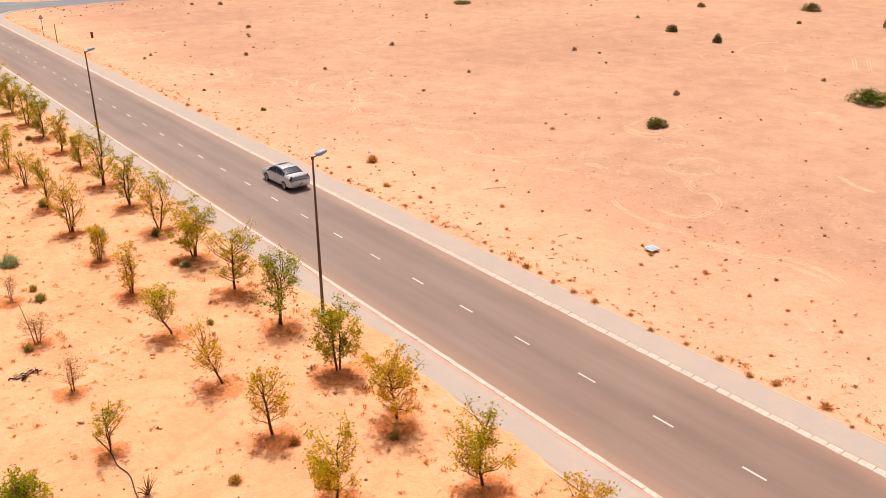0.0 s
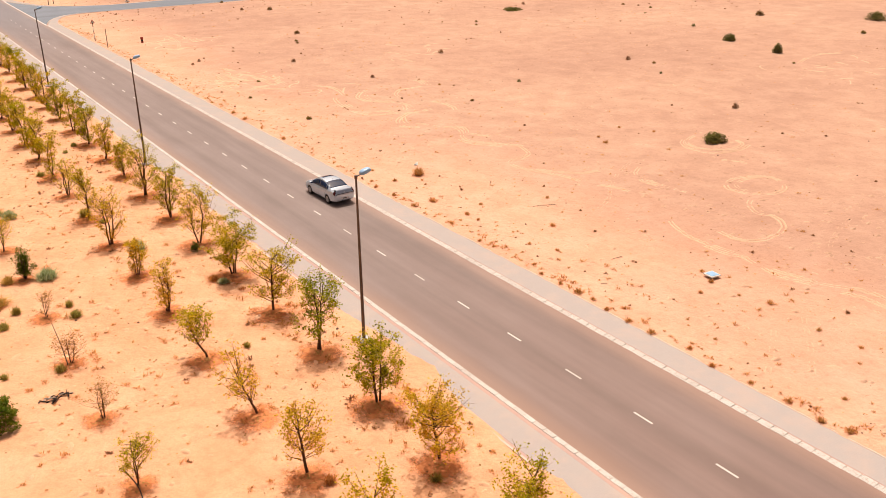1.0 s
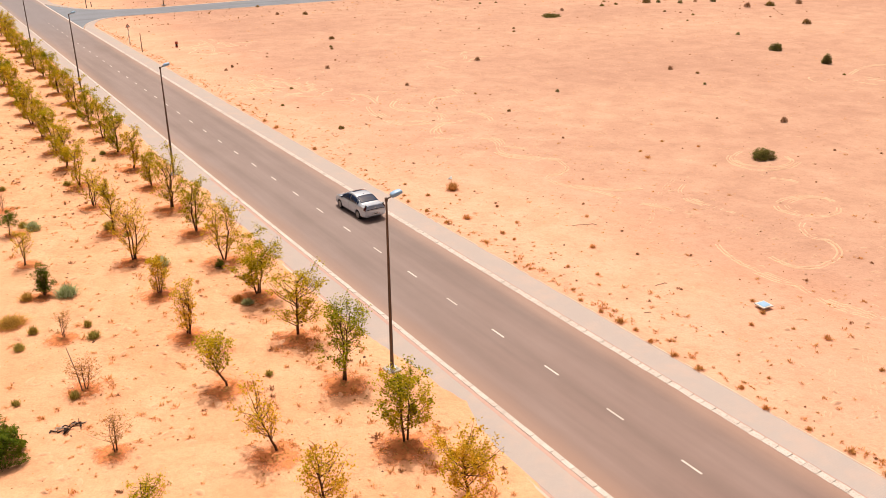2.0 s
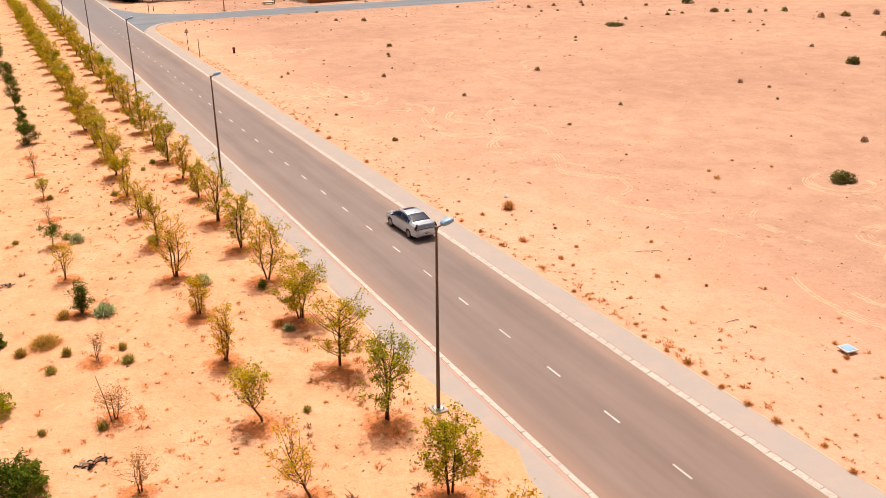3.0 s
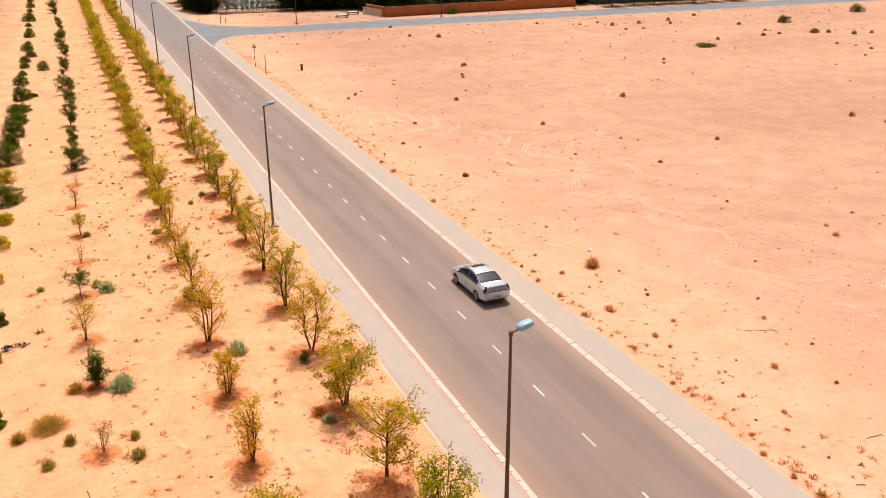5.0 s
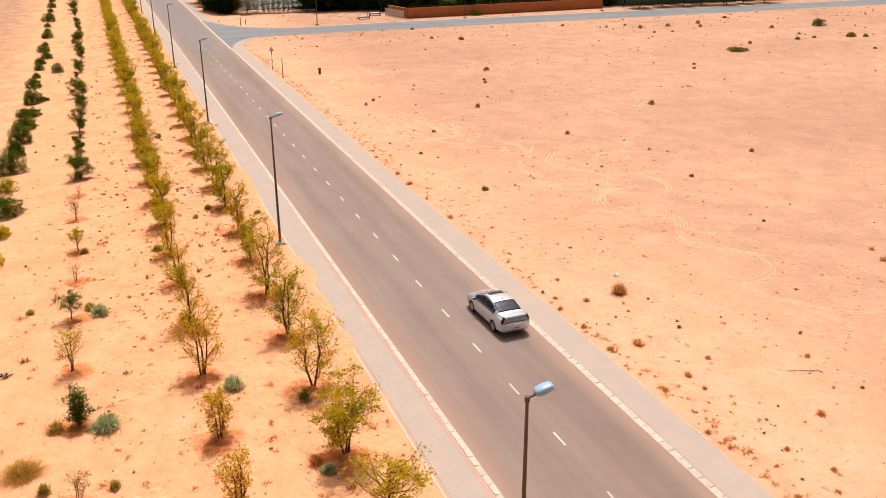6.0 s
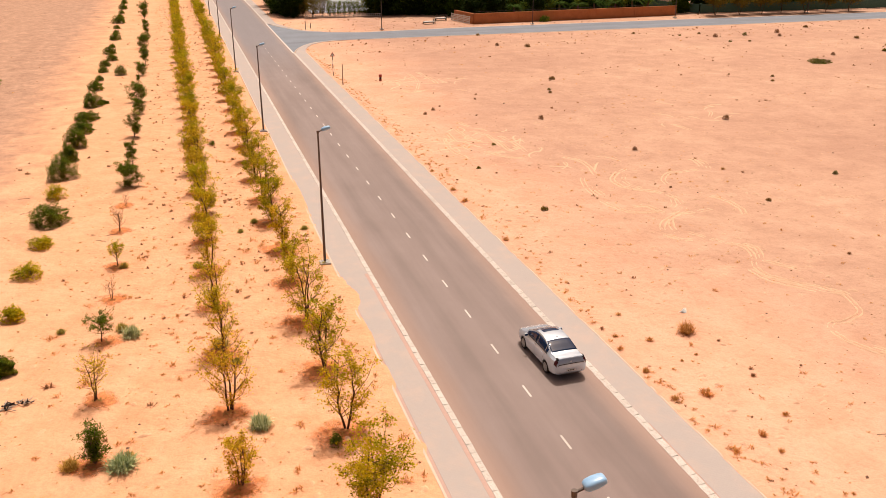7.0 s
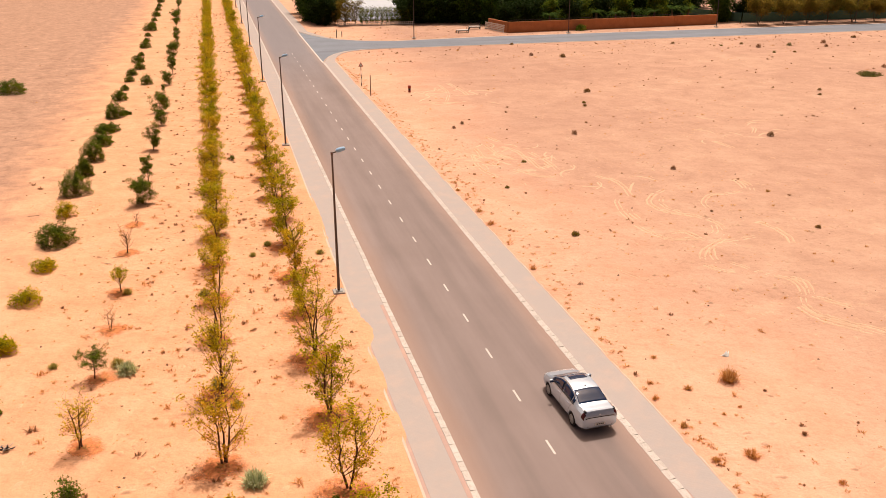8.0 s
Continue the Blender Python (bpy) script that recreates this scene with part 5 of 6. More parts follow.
# ---------------------------------------------------------------- street furniture
def make_street_lamp(m, label, head_turn=0.0):
    lamp = thing("street_lamp", m, label, "street lamp", "street lamps")
    part("footing", box_bm(0.66, 0.66, 0.32, (0, 0, -0.2), 0.03), CONCRETE, lamp, "square concrete footing")
    part("base_plate", box_bm(0.42, 0.42, 0.03, (0, 0, 0.12), 0.006), STEEL, lamp, "steel flange plate")
    for sx in (-1, 1):
        for sy in (-1, 1):
            part("bolt", cyl_bm(0.022, 0.022, 0.07, (0.16 * sx, 0.16 * sy, 0.15), 6), STEEL, lamp)
    part("pole", cyl_bm(0.086, 0.046, 7.85, (0, 0, 0.15), 8), POLE, lamp, "tapered eight-sided brown-grey pole")
    part("collar", cyl_bm(0.07, 0.07, 0.16, (0, 0, 7.94), 10), POLE, lamp)
    tilt = Matrix.Rotation(radians(head_turn), 4, "Z") @ Matrix.Rotation(radians(-16), 4, "Y")
    part("bracket", cyl_bm(0.035, 0.035, 0.34, Vector((0, 0, 8.04)), 8, None, tilt @ Matrix.Rotation(radians(90), 4, "Y")), POLE, lamp)
    head = bmesh.new()
    rings = [(0.0, 0.08, 0.06), (0.02, 0.13, 0.09), (0.09, 0.165, 0.125), (0.24, 0.175, 0.135), (0.40, 0.165, 0.12), (0.49, 0.145, 0.10), (0.52, 0.11, 0.07)]
    loops = []
    for px, w, h in rings:
        loops.append([head.verts.new((px, w * math.copysign(abs(math.cos(a)) ** 0.62, math.cos(a)), h * math.copysign(abs(math.sin(a)) ** 0.62, math.sin(a)) * (1.0 if math.sin(a) > 0 else 0.6))) for a in (2 * math.pi * k / 14 for k in range(14))])
    for a, b in zip(loops, loops[1:]):
        for k in range(14):
            head.faces.new((a[k], a[(k + 1) % 14], b[(k + 1) % 14], b[k]))
    head.faces.new(loops[0])
    head.faces.new(loops[-1])
    at = Matrix.Translation((0, 0, 8.06)) @ tilt @ Matrix.Translation((0.22, 0, 0))
    bmesh.ops.transform(head, matrix=at, verts=head.verts)
    h = part("lamp_head", head, LAMP_BLUE, lamp, "rounded pale blue lamp housing", True)
    glass = bmesh.new()
    bmesh.ops.create_uvsphere(glass, u_segments=12, v_segments=6, radius=1.0)
    bmesh.ops.transform(glass, matrix=at @ Matrix.Translation((0.28, 0, -0.06)) @ Matrix.Diagonal((0.22, 0.12, 0.035, 1)), verts=glass.verts)
    part("lens", glass, STEEL, h, "", True)
    return lamp


def build_lamps():
    z = 0.03
    ys = [33.93, 68.3, 103.6, 138.6, 173.5, 208.5, 243.5, -1.0]
    first = make_street_lamp(pose(18.6, ys[0], z), "tall brown-grey street lamp with pale blue head on concrete footing")
    for y in ys[1:]:
        copy_thing(first, pose(18.6, y, z))
    for x, y in ((47.0, 176.0), (75.6, 175.0), (106.0, 175.6), (136, 174.5)):
        copy_thing(first, pose(x, y, 0.0, 0, 0, -90))


def build_signs():
    post = thing("warning_sign", pose(30.35, 131.6, 0.03), "triangular warning sign on a striped thin pole", "road sign")
    for k in range(5):
        part("pole", cyl_bm(0.045, 0.045, 0.5, (0, 0, 0.5 * k), 8), DARK_METAL if k % 2 == 0 else FENCE_WHITE, post)
    tri = bmesh.new()
    vs = [tri.verts.new((0.36 * math.cos(a), y, 2.65 + 0.36 * math.sin(a))) for y in (-0.012, 0.012) for a in (math.pi / 2, math.pi / 2 + 2.094, math.pi / 2 + 4.189)]
    tri.faces.new(vs[:3])
    tri.faces.new(vs[3:])
    for k in range(3):
        tri.faces.new((vs[k], vs[(k + 1) % 3], vs[3 + (k + 1) % 3], vs[3 + k]))
    plate = part("plate", tri, RED_METAL, post, "red triangular plate")
    inner = bmesh.new()
    inner.faces.new([inner.verts.new((0.22 * math.cos(a), -0.018, 2.65 + 0.22 * math.sin(a))) for a in (math.pi / 2, math.pi / 2 + 2.094, math.pi / 2 + 4.189)])
    ex = bmesh.ops.extrude_face_region(inner, geom=inner.faces[:])
    bmesh.ops.translate(inner, vec=(0, 0.004, 0), verts=[v for v in ex["geom"] if isinstance(v, bmesh.types.BMVert)])
    part("face", inner, FENCE_WHITE, plate)
    stake = part("marker_post", cyl_bm(0.055, 0.045, 2.6, (0, 0, -0.1), 8), DRY_BARK)
    stake.matrix_basis = pose(30.35, 124.9, 0.03)
    tagged(stake, "plain thin brown marker post in the sandy verge", "post")
    hyd = thing("hydrant_box", on_sand(35.3, 126.2), "small red metal utility box on a short post", "utility box")
    part("post", cyl_bm(0.07, 0.07, 0.45, (0, 0, -0.1), 8), DARK_METAL, hyd)
    part("box", box_bm(0.34, 0.30, 0.34, (0, 0, 0.46), 0.03), RED_METAL, hyd)
    part("base", box_bm(0.30, 0.26, 0.20, (0, 0, 0.02), 0.02), RED_METAL, hyd)
    part("band", box_bm(0.24, 0.22, 0.24, (0, 0, 0.22)), DARK_METAL, hyd)
    for x, y, h in ((34.0, 180.6, 1.5), (35.1, 181.8, 1.0)):
        s = part("marker_post", box_bm(0.12, 0.12, h, (0, 0, -0.1), 0.01), DARK_METAL)
        s.matrix_basis = pose(x, y, 0.0)
        tagged(s, "short dark marker post beside the junction", "post")
    chamber = thing("utility_chamber", on_sand(37.45, 29.3, -6), "white square concrete chamber with a pale blue lid on sand", "utility chamber")
    part("body", box_bm(0.40, 0.40, 0.24, (0, 0, -0.12), 0.02), CONCRETE, chamber)
    cap = part("cap", box_bm(0.68, 0.68, 0.07, (0, 0, 0.12), 0.015), FENCE_WHITE, chamber)
    part("lid", box_bm(0.50, 0.50, 0.02, (0, 0, 0.188), 0.006), LAMP_BLUE, cap, "pale blue square lid")


# ---------------------------------------------------------------- far compound beside the side road
def make_far_tree(m, seed, H, W, leaf, label, n=1500, stems=2, fork=0.22, size=(0.22, 0.42)):
    return make_tree(m, seed, H, W, stems, n, leaf, (0, 0), fork, size, label, "trees behind the side road", BARK, 0.8, 0.16)


def make_palm(m, seed, H, label):
    rng = np.random.default_rng(seed)
    palm = thing("palm", m, label, "palm tree", "palms behind the wall")
    V, F = [], []
    tube(V, F, [Vector((0, 0, -0.2)), Vector((0.1, 0, H * 0.5)), Vector((0.05, 0.1, H))], 0.24, 0.17, 8)
    raw("trunk", V, F, DRY_BARK, palm, "", True)
    V, F = [], []
    for k in range(20):
        az, el = rng.uniform(0, 6.28), rng.uniform(-0.3, 1.2)
        d = Vector((math.cos(az), math.sin(az), 0))
        ln = rng.uniform(2.0, 2.8)
        side = Vector((-d.y, d.x, 0))
        for i in range(10):
            t = (i + 1) / 10
            p = Vector((0.05, 0.1, H)) + d * ln * t * math.cos(el * (1 - 0.4 * t)) + Vector((0, 0, ln * (math.sin(el) * t - 0.75 * t * t)))
            for s in (-1, 1):
                b = len(V)
                tip = p + side * s * 0.55 * (1.1 - t * 0.6) + d * 0.25 - Vector((0, 0, 0.18))
                V += [p - d * 0.06, p + d * 0.08, tip]
                F.append((b, b + 1, b + 2))
    raw("palm_crown", V, F, LEAF_HEDGE, palm)
    return palm


def build_compound():
    # rendered garden wall with a dark rail along its top
    x0, y0, x1, y1 = 65.3, 178.7, 108.7, 179.9
    ln, ang = math.hypot(x1 - x0, y1 - y0), math.degrees(math.atan2(y1 - y0, x1 - x0))
    wall = thing("garden_wall", pose(x0, y0, 0, 0, 0, ang), "low terracotta-rendered garden wall with a dark rail", "wall", kind="structure")
    part("wall_body", box_bm(ln, 0.25, 2.0, (ln / 2, 0, -0.2)), WALL_PAINT, wall)
    part("coping", box_bm(ln + 0.1, 0.34, 0.07, (ln / 2, 0, 1.80), 0.015), WALL_PAINT, wall)
    part("rail", box_bm(ln, 0.05, 0.06, (ln / 2, 0, 2.15)), DARK_METAL, wall, "dark metal rail")
    for k in range(15):
        part("rail_post", box_bm(0.06, 0.06, 0.32, (0.2 + k * (ln - 0.4) / 14, 0, 1.86)), DARK_METAL, wall)
    for k in (9.0, 25.5, 34.0):
        part("pier", box_bm(0.18, 0.36, 2.0, (k, 0, -0.16)), WALL_PAINT, wall)
    back = thing("garden_wall", pose(x0, y0, 0, 0, 0, 101), "terracotta-rendered return of the garden wall", "wall", kind="structure")
    part("wall_body", box_bm(7.4, 0.25, 2.0, (3.85, 0, -0.2)), WALL_PAINT, back)
    part("coping", box_bm(7.4, 0.34, 0.07, (3.87, 0, 1.80), 0.015), WALL_PAINT, back)
    screen = thing("slatted_screen", pose(x0 - 0.6, y0 - 0.1, 0.0, 0, 0, 103), "white slatted screen leaning along the wall", "screen")
    for k in range(5):
        part("slat", box_bm(7.0, 0.05, 0.20, (3.6, 0.25 - 0.03 * k, 0.05 + 0.28 * k)), FENCE_WHITE, screen)
    for k in range(4):
        part("upright", box_bm(0.08, 0.06, 1.45, (0.3 + 2.2 * k, 0.14, 0.0)), FENCE_WHITE, screen)
    # green fence behind the verge trees
    for a, b, n in (((114.6, 181.0), (106.8, 199.0), 8), ((114.9, 180.8), (205.0, 174.5), 30)):
        ln, ang = math.hypot(b[0] - a[0], b[1] - a[1]), math.degrees(math.atan2(b[1] - a[1], b[0] - a[0]))
        f = thing("green_fence", pose(*a, 0, 0, 0, ang), "dark green metal sheet fence on posts", "fence", kind="structure")
        for k in range(n):
            w = ln / n
            part("panel", box_bm(w - 0.1, 0.04, 1.75, (w * (k + 0.5), 0, 0.12)), FENCE_GREEN, f)
            part("post", box_bm(0.09, 0.09, 2.05, (w * k, 0, -0.1)), FENCE_GREEN, f)
    # white palisade in front of the clipped hedge
    pal = thing("palisade", pose(36.5, 197.6, 0, 0, 0, -4.5), "low white palisade fence beneath a hedge", "fence", kind="structure")
    for k in range(38):
        part("pale", box_bm(0.09, 0.04, 0.75, (0.4 * k, 0, -0.1)), FENCE_WHITE, pal)
    for z in (0.2, 0.5):
        part("rail", box_bm(15.2, 0.04, 0.08, (7.5, 0.045, z)), FENCE_WHITE, pal)
    hedge = None
    for k in range(11):
        m = pose(41.6 + 0.95 * k, 198.6 - 0.05 * k, 0, 0, 0, 37 * k)
        hedge = copy_thing(hedge, m) if hedge else make_far_tree(m, 800, 3.3, 1.3, LEAF_DARK, "narrow green hedge tree behind a white fence", 800, 2, 0.12, (0.10, 0.2))
    dark = [make_far_tree(pose(33.6, 218.5, 0), 810, 7.0, 6.0, LEAF_HEDGE, "dense dark green evergreen tree", 2900, 4, 0.03, (0.3, 0.55)),
            make_far_tree(pose(33.9, 211.0, 0), 811, 6.5, 5.6, LEAF_EVERGREEN, "dense dark green evergreen tree", 2900, 4, 0.03, (0.3, 0.55))]
    spots = [(33.9, 205.6, 0.95), (34.4, 201.3, 0.85), (33.2, 226, 1.1), (34.2, 203.6, 1.0), (33.0, 209.0, 1.1), (54.0, 199.2, 1.15), (57.2, 199.6, 1.2), (60.2, 198.2, 1.15), (63.0, 197.0, 1.15),
             (55.6, 203.5, 1.25), (59.0, 204.0, 1.25), (62.6, 202.5, 1.25), (66.0, 199.0, 1.2), (52.4, 203.0, 1.1), (66.5, 193.2, 1.0), (64.6, 206.0, 1.2), (69.5, 204.0, 1.2), (53.2, 207, 1.2), (57, 209, 1.2), (61, 210, 1.2), (66, 211, 1.2), (36, 208, 1.1), (37.5, 214, 1.1), (34.5, 217, 1.1), (36.5, 224, 1.1), (50.5, 198.6, 0.75)]
    spots += [(64 + 4 * k, 231 + 2 * (k % 2), 1.2) for k in range(18)] + [(36.0, 236, 1.2), (40.5, 246, 1.0)] + [(112 + 5 * k, 184 - 0.2 * k, 0.9) for k in range(14)] + [(68 + 5 * k, 212, 1.1) for k in range(12)]
    for i, (x, y, s) in enumerate(spots):
        copy_thing(dark[i % 2], pose(x, y, 0, 0, 0, 71 * i) @ Matrix.Scale(s, 4))
    olive = make_far_tree(pose(38.2, 199.5, 0), 820, 5.5, 4.0, LEAF_ACACIA, "tall olive-brown garden tree", 1500, 3, 0.2, (0.15, 0.3))
    for x, y, s in ((40.4, 200.5, 0.9), (36.6, 202.0, 0.8)):
        copy_thing(olive, pose(x, y, 0, 0, 0, 100 * x) @ Matrix.Scale(s, 4))
    green = [make_far_tree(pose(72.0, 184.6, 0), 830, 5.5, 5.2, LEAF_EVERGREEN, "leafy dark green garden tree behind the wall", 2600, 4, 0.04, (0.3, 0.5)),
             make_far_tree(pose(82.0, 185.0, 0), 831, 5.0, 4.4, LEAF_DARK, "leafy bright green garden tree behind the wall", 2300, 3, 0.06, (0.25, 0.45))]
    spots = [(67.6, 184.5, 0), (76.6, 186.0, 1), (79.2, 183.8, 0), (86.0, 186.5, 0), (90.4, 185.4, 1), (94.2, 186.5, 0), (98.0, 185.0, 1), (102.6, 186.2, 0), (106.0, 189.5, 1), (110.0, 195.0, 0), (70, 191, 0),
             (76, 193, 0), (82, 193, 0), (88, 194, 0), (95, 194, 0), (101, 195, 0), (73, 199, 0), (80, 201, 0), (87, 202, 0), (94, 203, 0), (101, 203, 0), (109, 205, 0), (117, 192, 1), (122, 188, 0), (128, 187, 1), (134, 188, 0)]
    for i, (x, y, k) in enumerate(spots):
        copy_thing(green[k], pose(x, y, 0, 0, 0, 53 * i) @ Matrix.Scale(0.9 + 0.04 * (i % 7), 4))
    for x in (141, 147, 153, 160, 168):
        copy_thing(green[0], pose(x, 187, 0, 0, 0, 9 * x))
    low = make_shrub(pose(69.0, 187.6, 0), 845, 3.6, 2.4, 1500, LEAF_HEDGE, (0.25, 0.45), "dense dark green garden shrub", "garden shrubs", 12, 0.16, "shrub", 0.85)
    for i in range(65):
        if i > 55:
            x, y = 61.0 + 1.9 * (i - 56), 229.0 + (i % 2)
        elif i < 28:
            x, y = 68.0 + 2.6 * (i % 14) + 1.3 * (i // 14), 188.5 + 3.4 * (i // 14)
        elif i < 38:
            x, y = 52.0 + 1.7 * (i - 28), 201.0 - 0.2 * (i - 28)
        else:
            x, y = 117.5 + 3.2 * (i - 38), 184.4 - 0.2 * (i - 38)
        copy_thing(low, pose(x, y, 0, 0, 0, 47 * i) @ Matrix.Scale(0.85 + 0.06 * (i % 5), 4))
    palm = make_palm(pose(84.5, 183.2, 0), 850, 2.6, "short date palm behind the garden wall")
    for x, y, s in ((88.2, 182.6, 0.9), (92.3, 183.4, 1.0), (96.4, 182.6, 0.95), (75.0, 182.9, 0.9), (100.5, 183.0, 1.1), (104.6, 184.0, 1.0)):
        copy_thing(palm, pose(x, y, 0, 0, 0, 40 * x) @ Matrix.Scale(s, 4))
    # open-crowned trees on the verge in front of the green fence
    acacia = make_tree(pose(115.9, 176.9, 0), 860, 5.0, 6.0, 2, 4200, LEAF_ACACIA, (0, 0), 0.58, (0.15, 0.28), "broad olive-brown acacia on the sandy verge", "verge trees", BARK, 0.9, 0.13)
    for i, (x, y) in enumerate(((121.5, 176.9), (126.6, 176.6), (131.5, 177.0), (136.3, 175.8), (141.6, 176.0), (147.0, 175.6))):
        copy_thing(acacia, pose(x, y, 0, 0, 0, 60 * i) @ Matrix.Scale(0.9 + 0.05 * (i % 4), 4))
    yard = part("yard", box_bm(24.0, 92, 0.05, (51.0, 252.0, 0.10)), YARD_PAVING)
    tagged(yard, "pale grey paved yard between garden trees", "paving", kind="structure")
    for x, y, a in ((57.3, 181.2, 4), (61.0, 186.0, -8)):
        b = thing("bench", pose(x, y, 0.0, 0, 0, a), "grey concrete-topped bench on dark metal legs", "bench", "benches on the sand")
        part("seat", box_bm(2.1, 1.0, 0.12, (0, 0, 0.40), 0.01), FENCE_WHITE, b, "pale slab top")
        part("apron", box_bm(2.2, 1.1, 0.10, (0, 0, 0.29), 0.01), DARK_METAL, b, "dark metal frame under the slab")
        for sx in (-1.0, 1.0):
            for sy in (-0.45, 0.45):
                part("leg", box_bm(0.11, 0.11, 0.95 if sx > 0 else 0.42, (sx, sy, -0.05), 0.01), DARK_METAL, b)
    make_shrub(pose(79.2, 178.0, 0.0), 870, 2.2, 1.1, 1800, LEAF_DARK, (0.1, 0.2), "low dark green bush at the foot of the wall", "scattered desert bushes", 12, 0.14, "shrub", 0.7)


# ---------------------------------------------------------------- the car
def car_materials():
    m, n, l, b = shader("silver_paint", 0.28, 0.5, 0.5)
    v = coords(n, l)
    dusty = noise_tex(n, l, v, 2.5, 5.0, 0.6)
    l.new(ramp(n, l, dusty, [(0.3, (0.55, 0.61, 0.70)), (0.75, (0.60, 0.655, 0.74))]), b.inputs["Base Color"])
    l.new(math_node(n, l, "ADD", math_node(n, l, "MULTIPLY", dusty, 0.10), 0.2), b.inputs["Roughness"])
    b.inputs["Coat Weight"].default_value = 0.6
    g, n, l, b = shader("tinted_glass", 0.05, 0.0, 0.4)
    # dark tint; its navy also stands in for the blue of reflected sky
    b.inputs["Base Color"].default_value = (0.004, 0.018, 0.058, 1)
    tyre = plain("tyre_rubber", (0.015, 0.014, 0.013), (0.03, 0.027, 0.025), 12, 0.85)
    rim = plain("alloy", (0.45, 0.44, 0.43), (0.58, 0.57, 0.56), 8, 0.35, 0.8, 0.0)
    red = plain("red_lens", (0.06, 0.008, 0.010), (0.10, 0.014, 0.014), 10, 0.2, 0.0, 0.0, 0.5)
    clear = plain("clear_lens", (0.55, 0.56, 0.58), (0.7, 0.7, 0.72), 10, 0.15, 0.3, 0.0, 0.5)
    trim = plain("black_trim", (0.012, 0.012, 0.012), (0.025, 0.024, 0.023), 10, 0.55)
    return m, g, tyre, rim, red, clear, trim


# cross-sections of the car from tail to nose: place, half width, underside, beltline height and half width, roof-rail half width and height, crown height
CAR_TAIL = [(-2.285, 0.60, 0.44, 0.66, 0.585, 0.50, 0.69, 0.70), (-2.265, 0.71, 0.36, 0.77, 0.68, 0.59, 0.80, 0.81), (-2.225, 0.785, 0.31, 0.89, 0.735, 0.63, 0.94, 0.955), (-2.16, 0.83, 0.28, 0.96, 0.77, 0.65, 1.04, 1.06),
            (-2.00, 0.858, 0.25, 0.985, 0.795, 0.665, 1.075, 1.10), (-1.65, 0.876, 0.22, 0.985, 0.805, 0.67, 1.085, 1.115), (-1.48, 0.88, 0.21, 0.98, 0.805, 0.655, 1.13, 1.16), (-1.05, 0.882, 0.20, 0.97, 0.80, 0.61, 1.305, 1.345)]
CAR_ROOF = [(-0.70, 0.882, 0.19, 0.96, 0.795, 0.585, 1.395, 1.44), (-0.35, 0.882, 0.18, 0.95, 0.79, 0.57, 1.43, 1.48), (0.05, 0.882, 0.18, 0.94, 0.785, 0.57, 1.435, 1.49), (0.38, 0.882, 0.18, 0.93, 0.78, 0.58, 1.395, 1.45)]
CAR_NOSE = [(0.70, 0.882, 0.18, 0.92, 0.78, 0.615, 1.275, 1.32), (1.05, 0.882, 0.18, 0.91, 0.785, 0.66, 1.10, 1.135), (1.30, 0.884, 0.19, 0.90, 0.79, 0.695, 0.99, 1.015), (1.48, 0.882, 0.19, 0.88, 0.79, 0.70, 0.945, 0.975),
            (1.75, 0.87, 0.20, 0.83, 0.78, 0.68, 0.89, 0.92), (2.00, 0.84, 0.22, 0.76, 0.75, 0.64, 0.81, 0.84), (2.15, 0.78, 0.24, 0.70, 0.69, 0.56, 0.735, 0.755), (2.23, 0.70, 0.27, 0.64, 0.61, 0.48, 0.665, 0.68), (2.285, 0.56, 0.33, 0.55, 0.50, 0.40, 0.575, 0.585)]


def car_skin(y, v):
    """A point of the car's skin at the place y; v runs from 0 under the car over 5 at the beltline and 6 at the roof rail to 8 on the crown."""
    rows = np.array(CAR_TAIL + CAR_ROOF + CAR_NOSE)
    w, zb, zs, wb, wr, zr, zt = (float(np.interp(y, rows[:, 0], rows[:, k])) for k in range(1, 8))
    ring = [(0, zb), (0.80 * w, zb), (0.965 * w, zb + 0.09), (0.998 * w, zb + 0.45 * (zs - zb)), (0.992 * w, zs - 0.26 * (zs - zb)), (wb, zs), (wr, zr), (0.70 * wr, zr + 0.66 * (zt - zr)), (0, zt)]
    i = min(7, int(v))
    f = v - i
    return Vector((ring[i][0] + (ring[i + 1][0] - ring[i][0]) * f, y, ring[i][1] + (ring[i + 1][1] - ring[i][1]) * f))


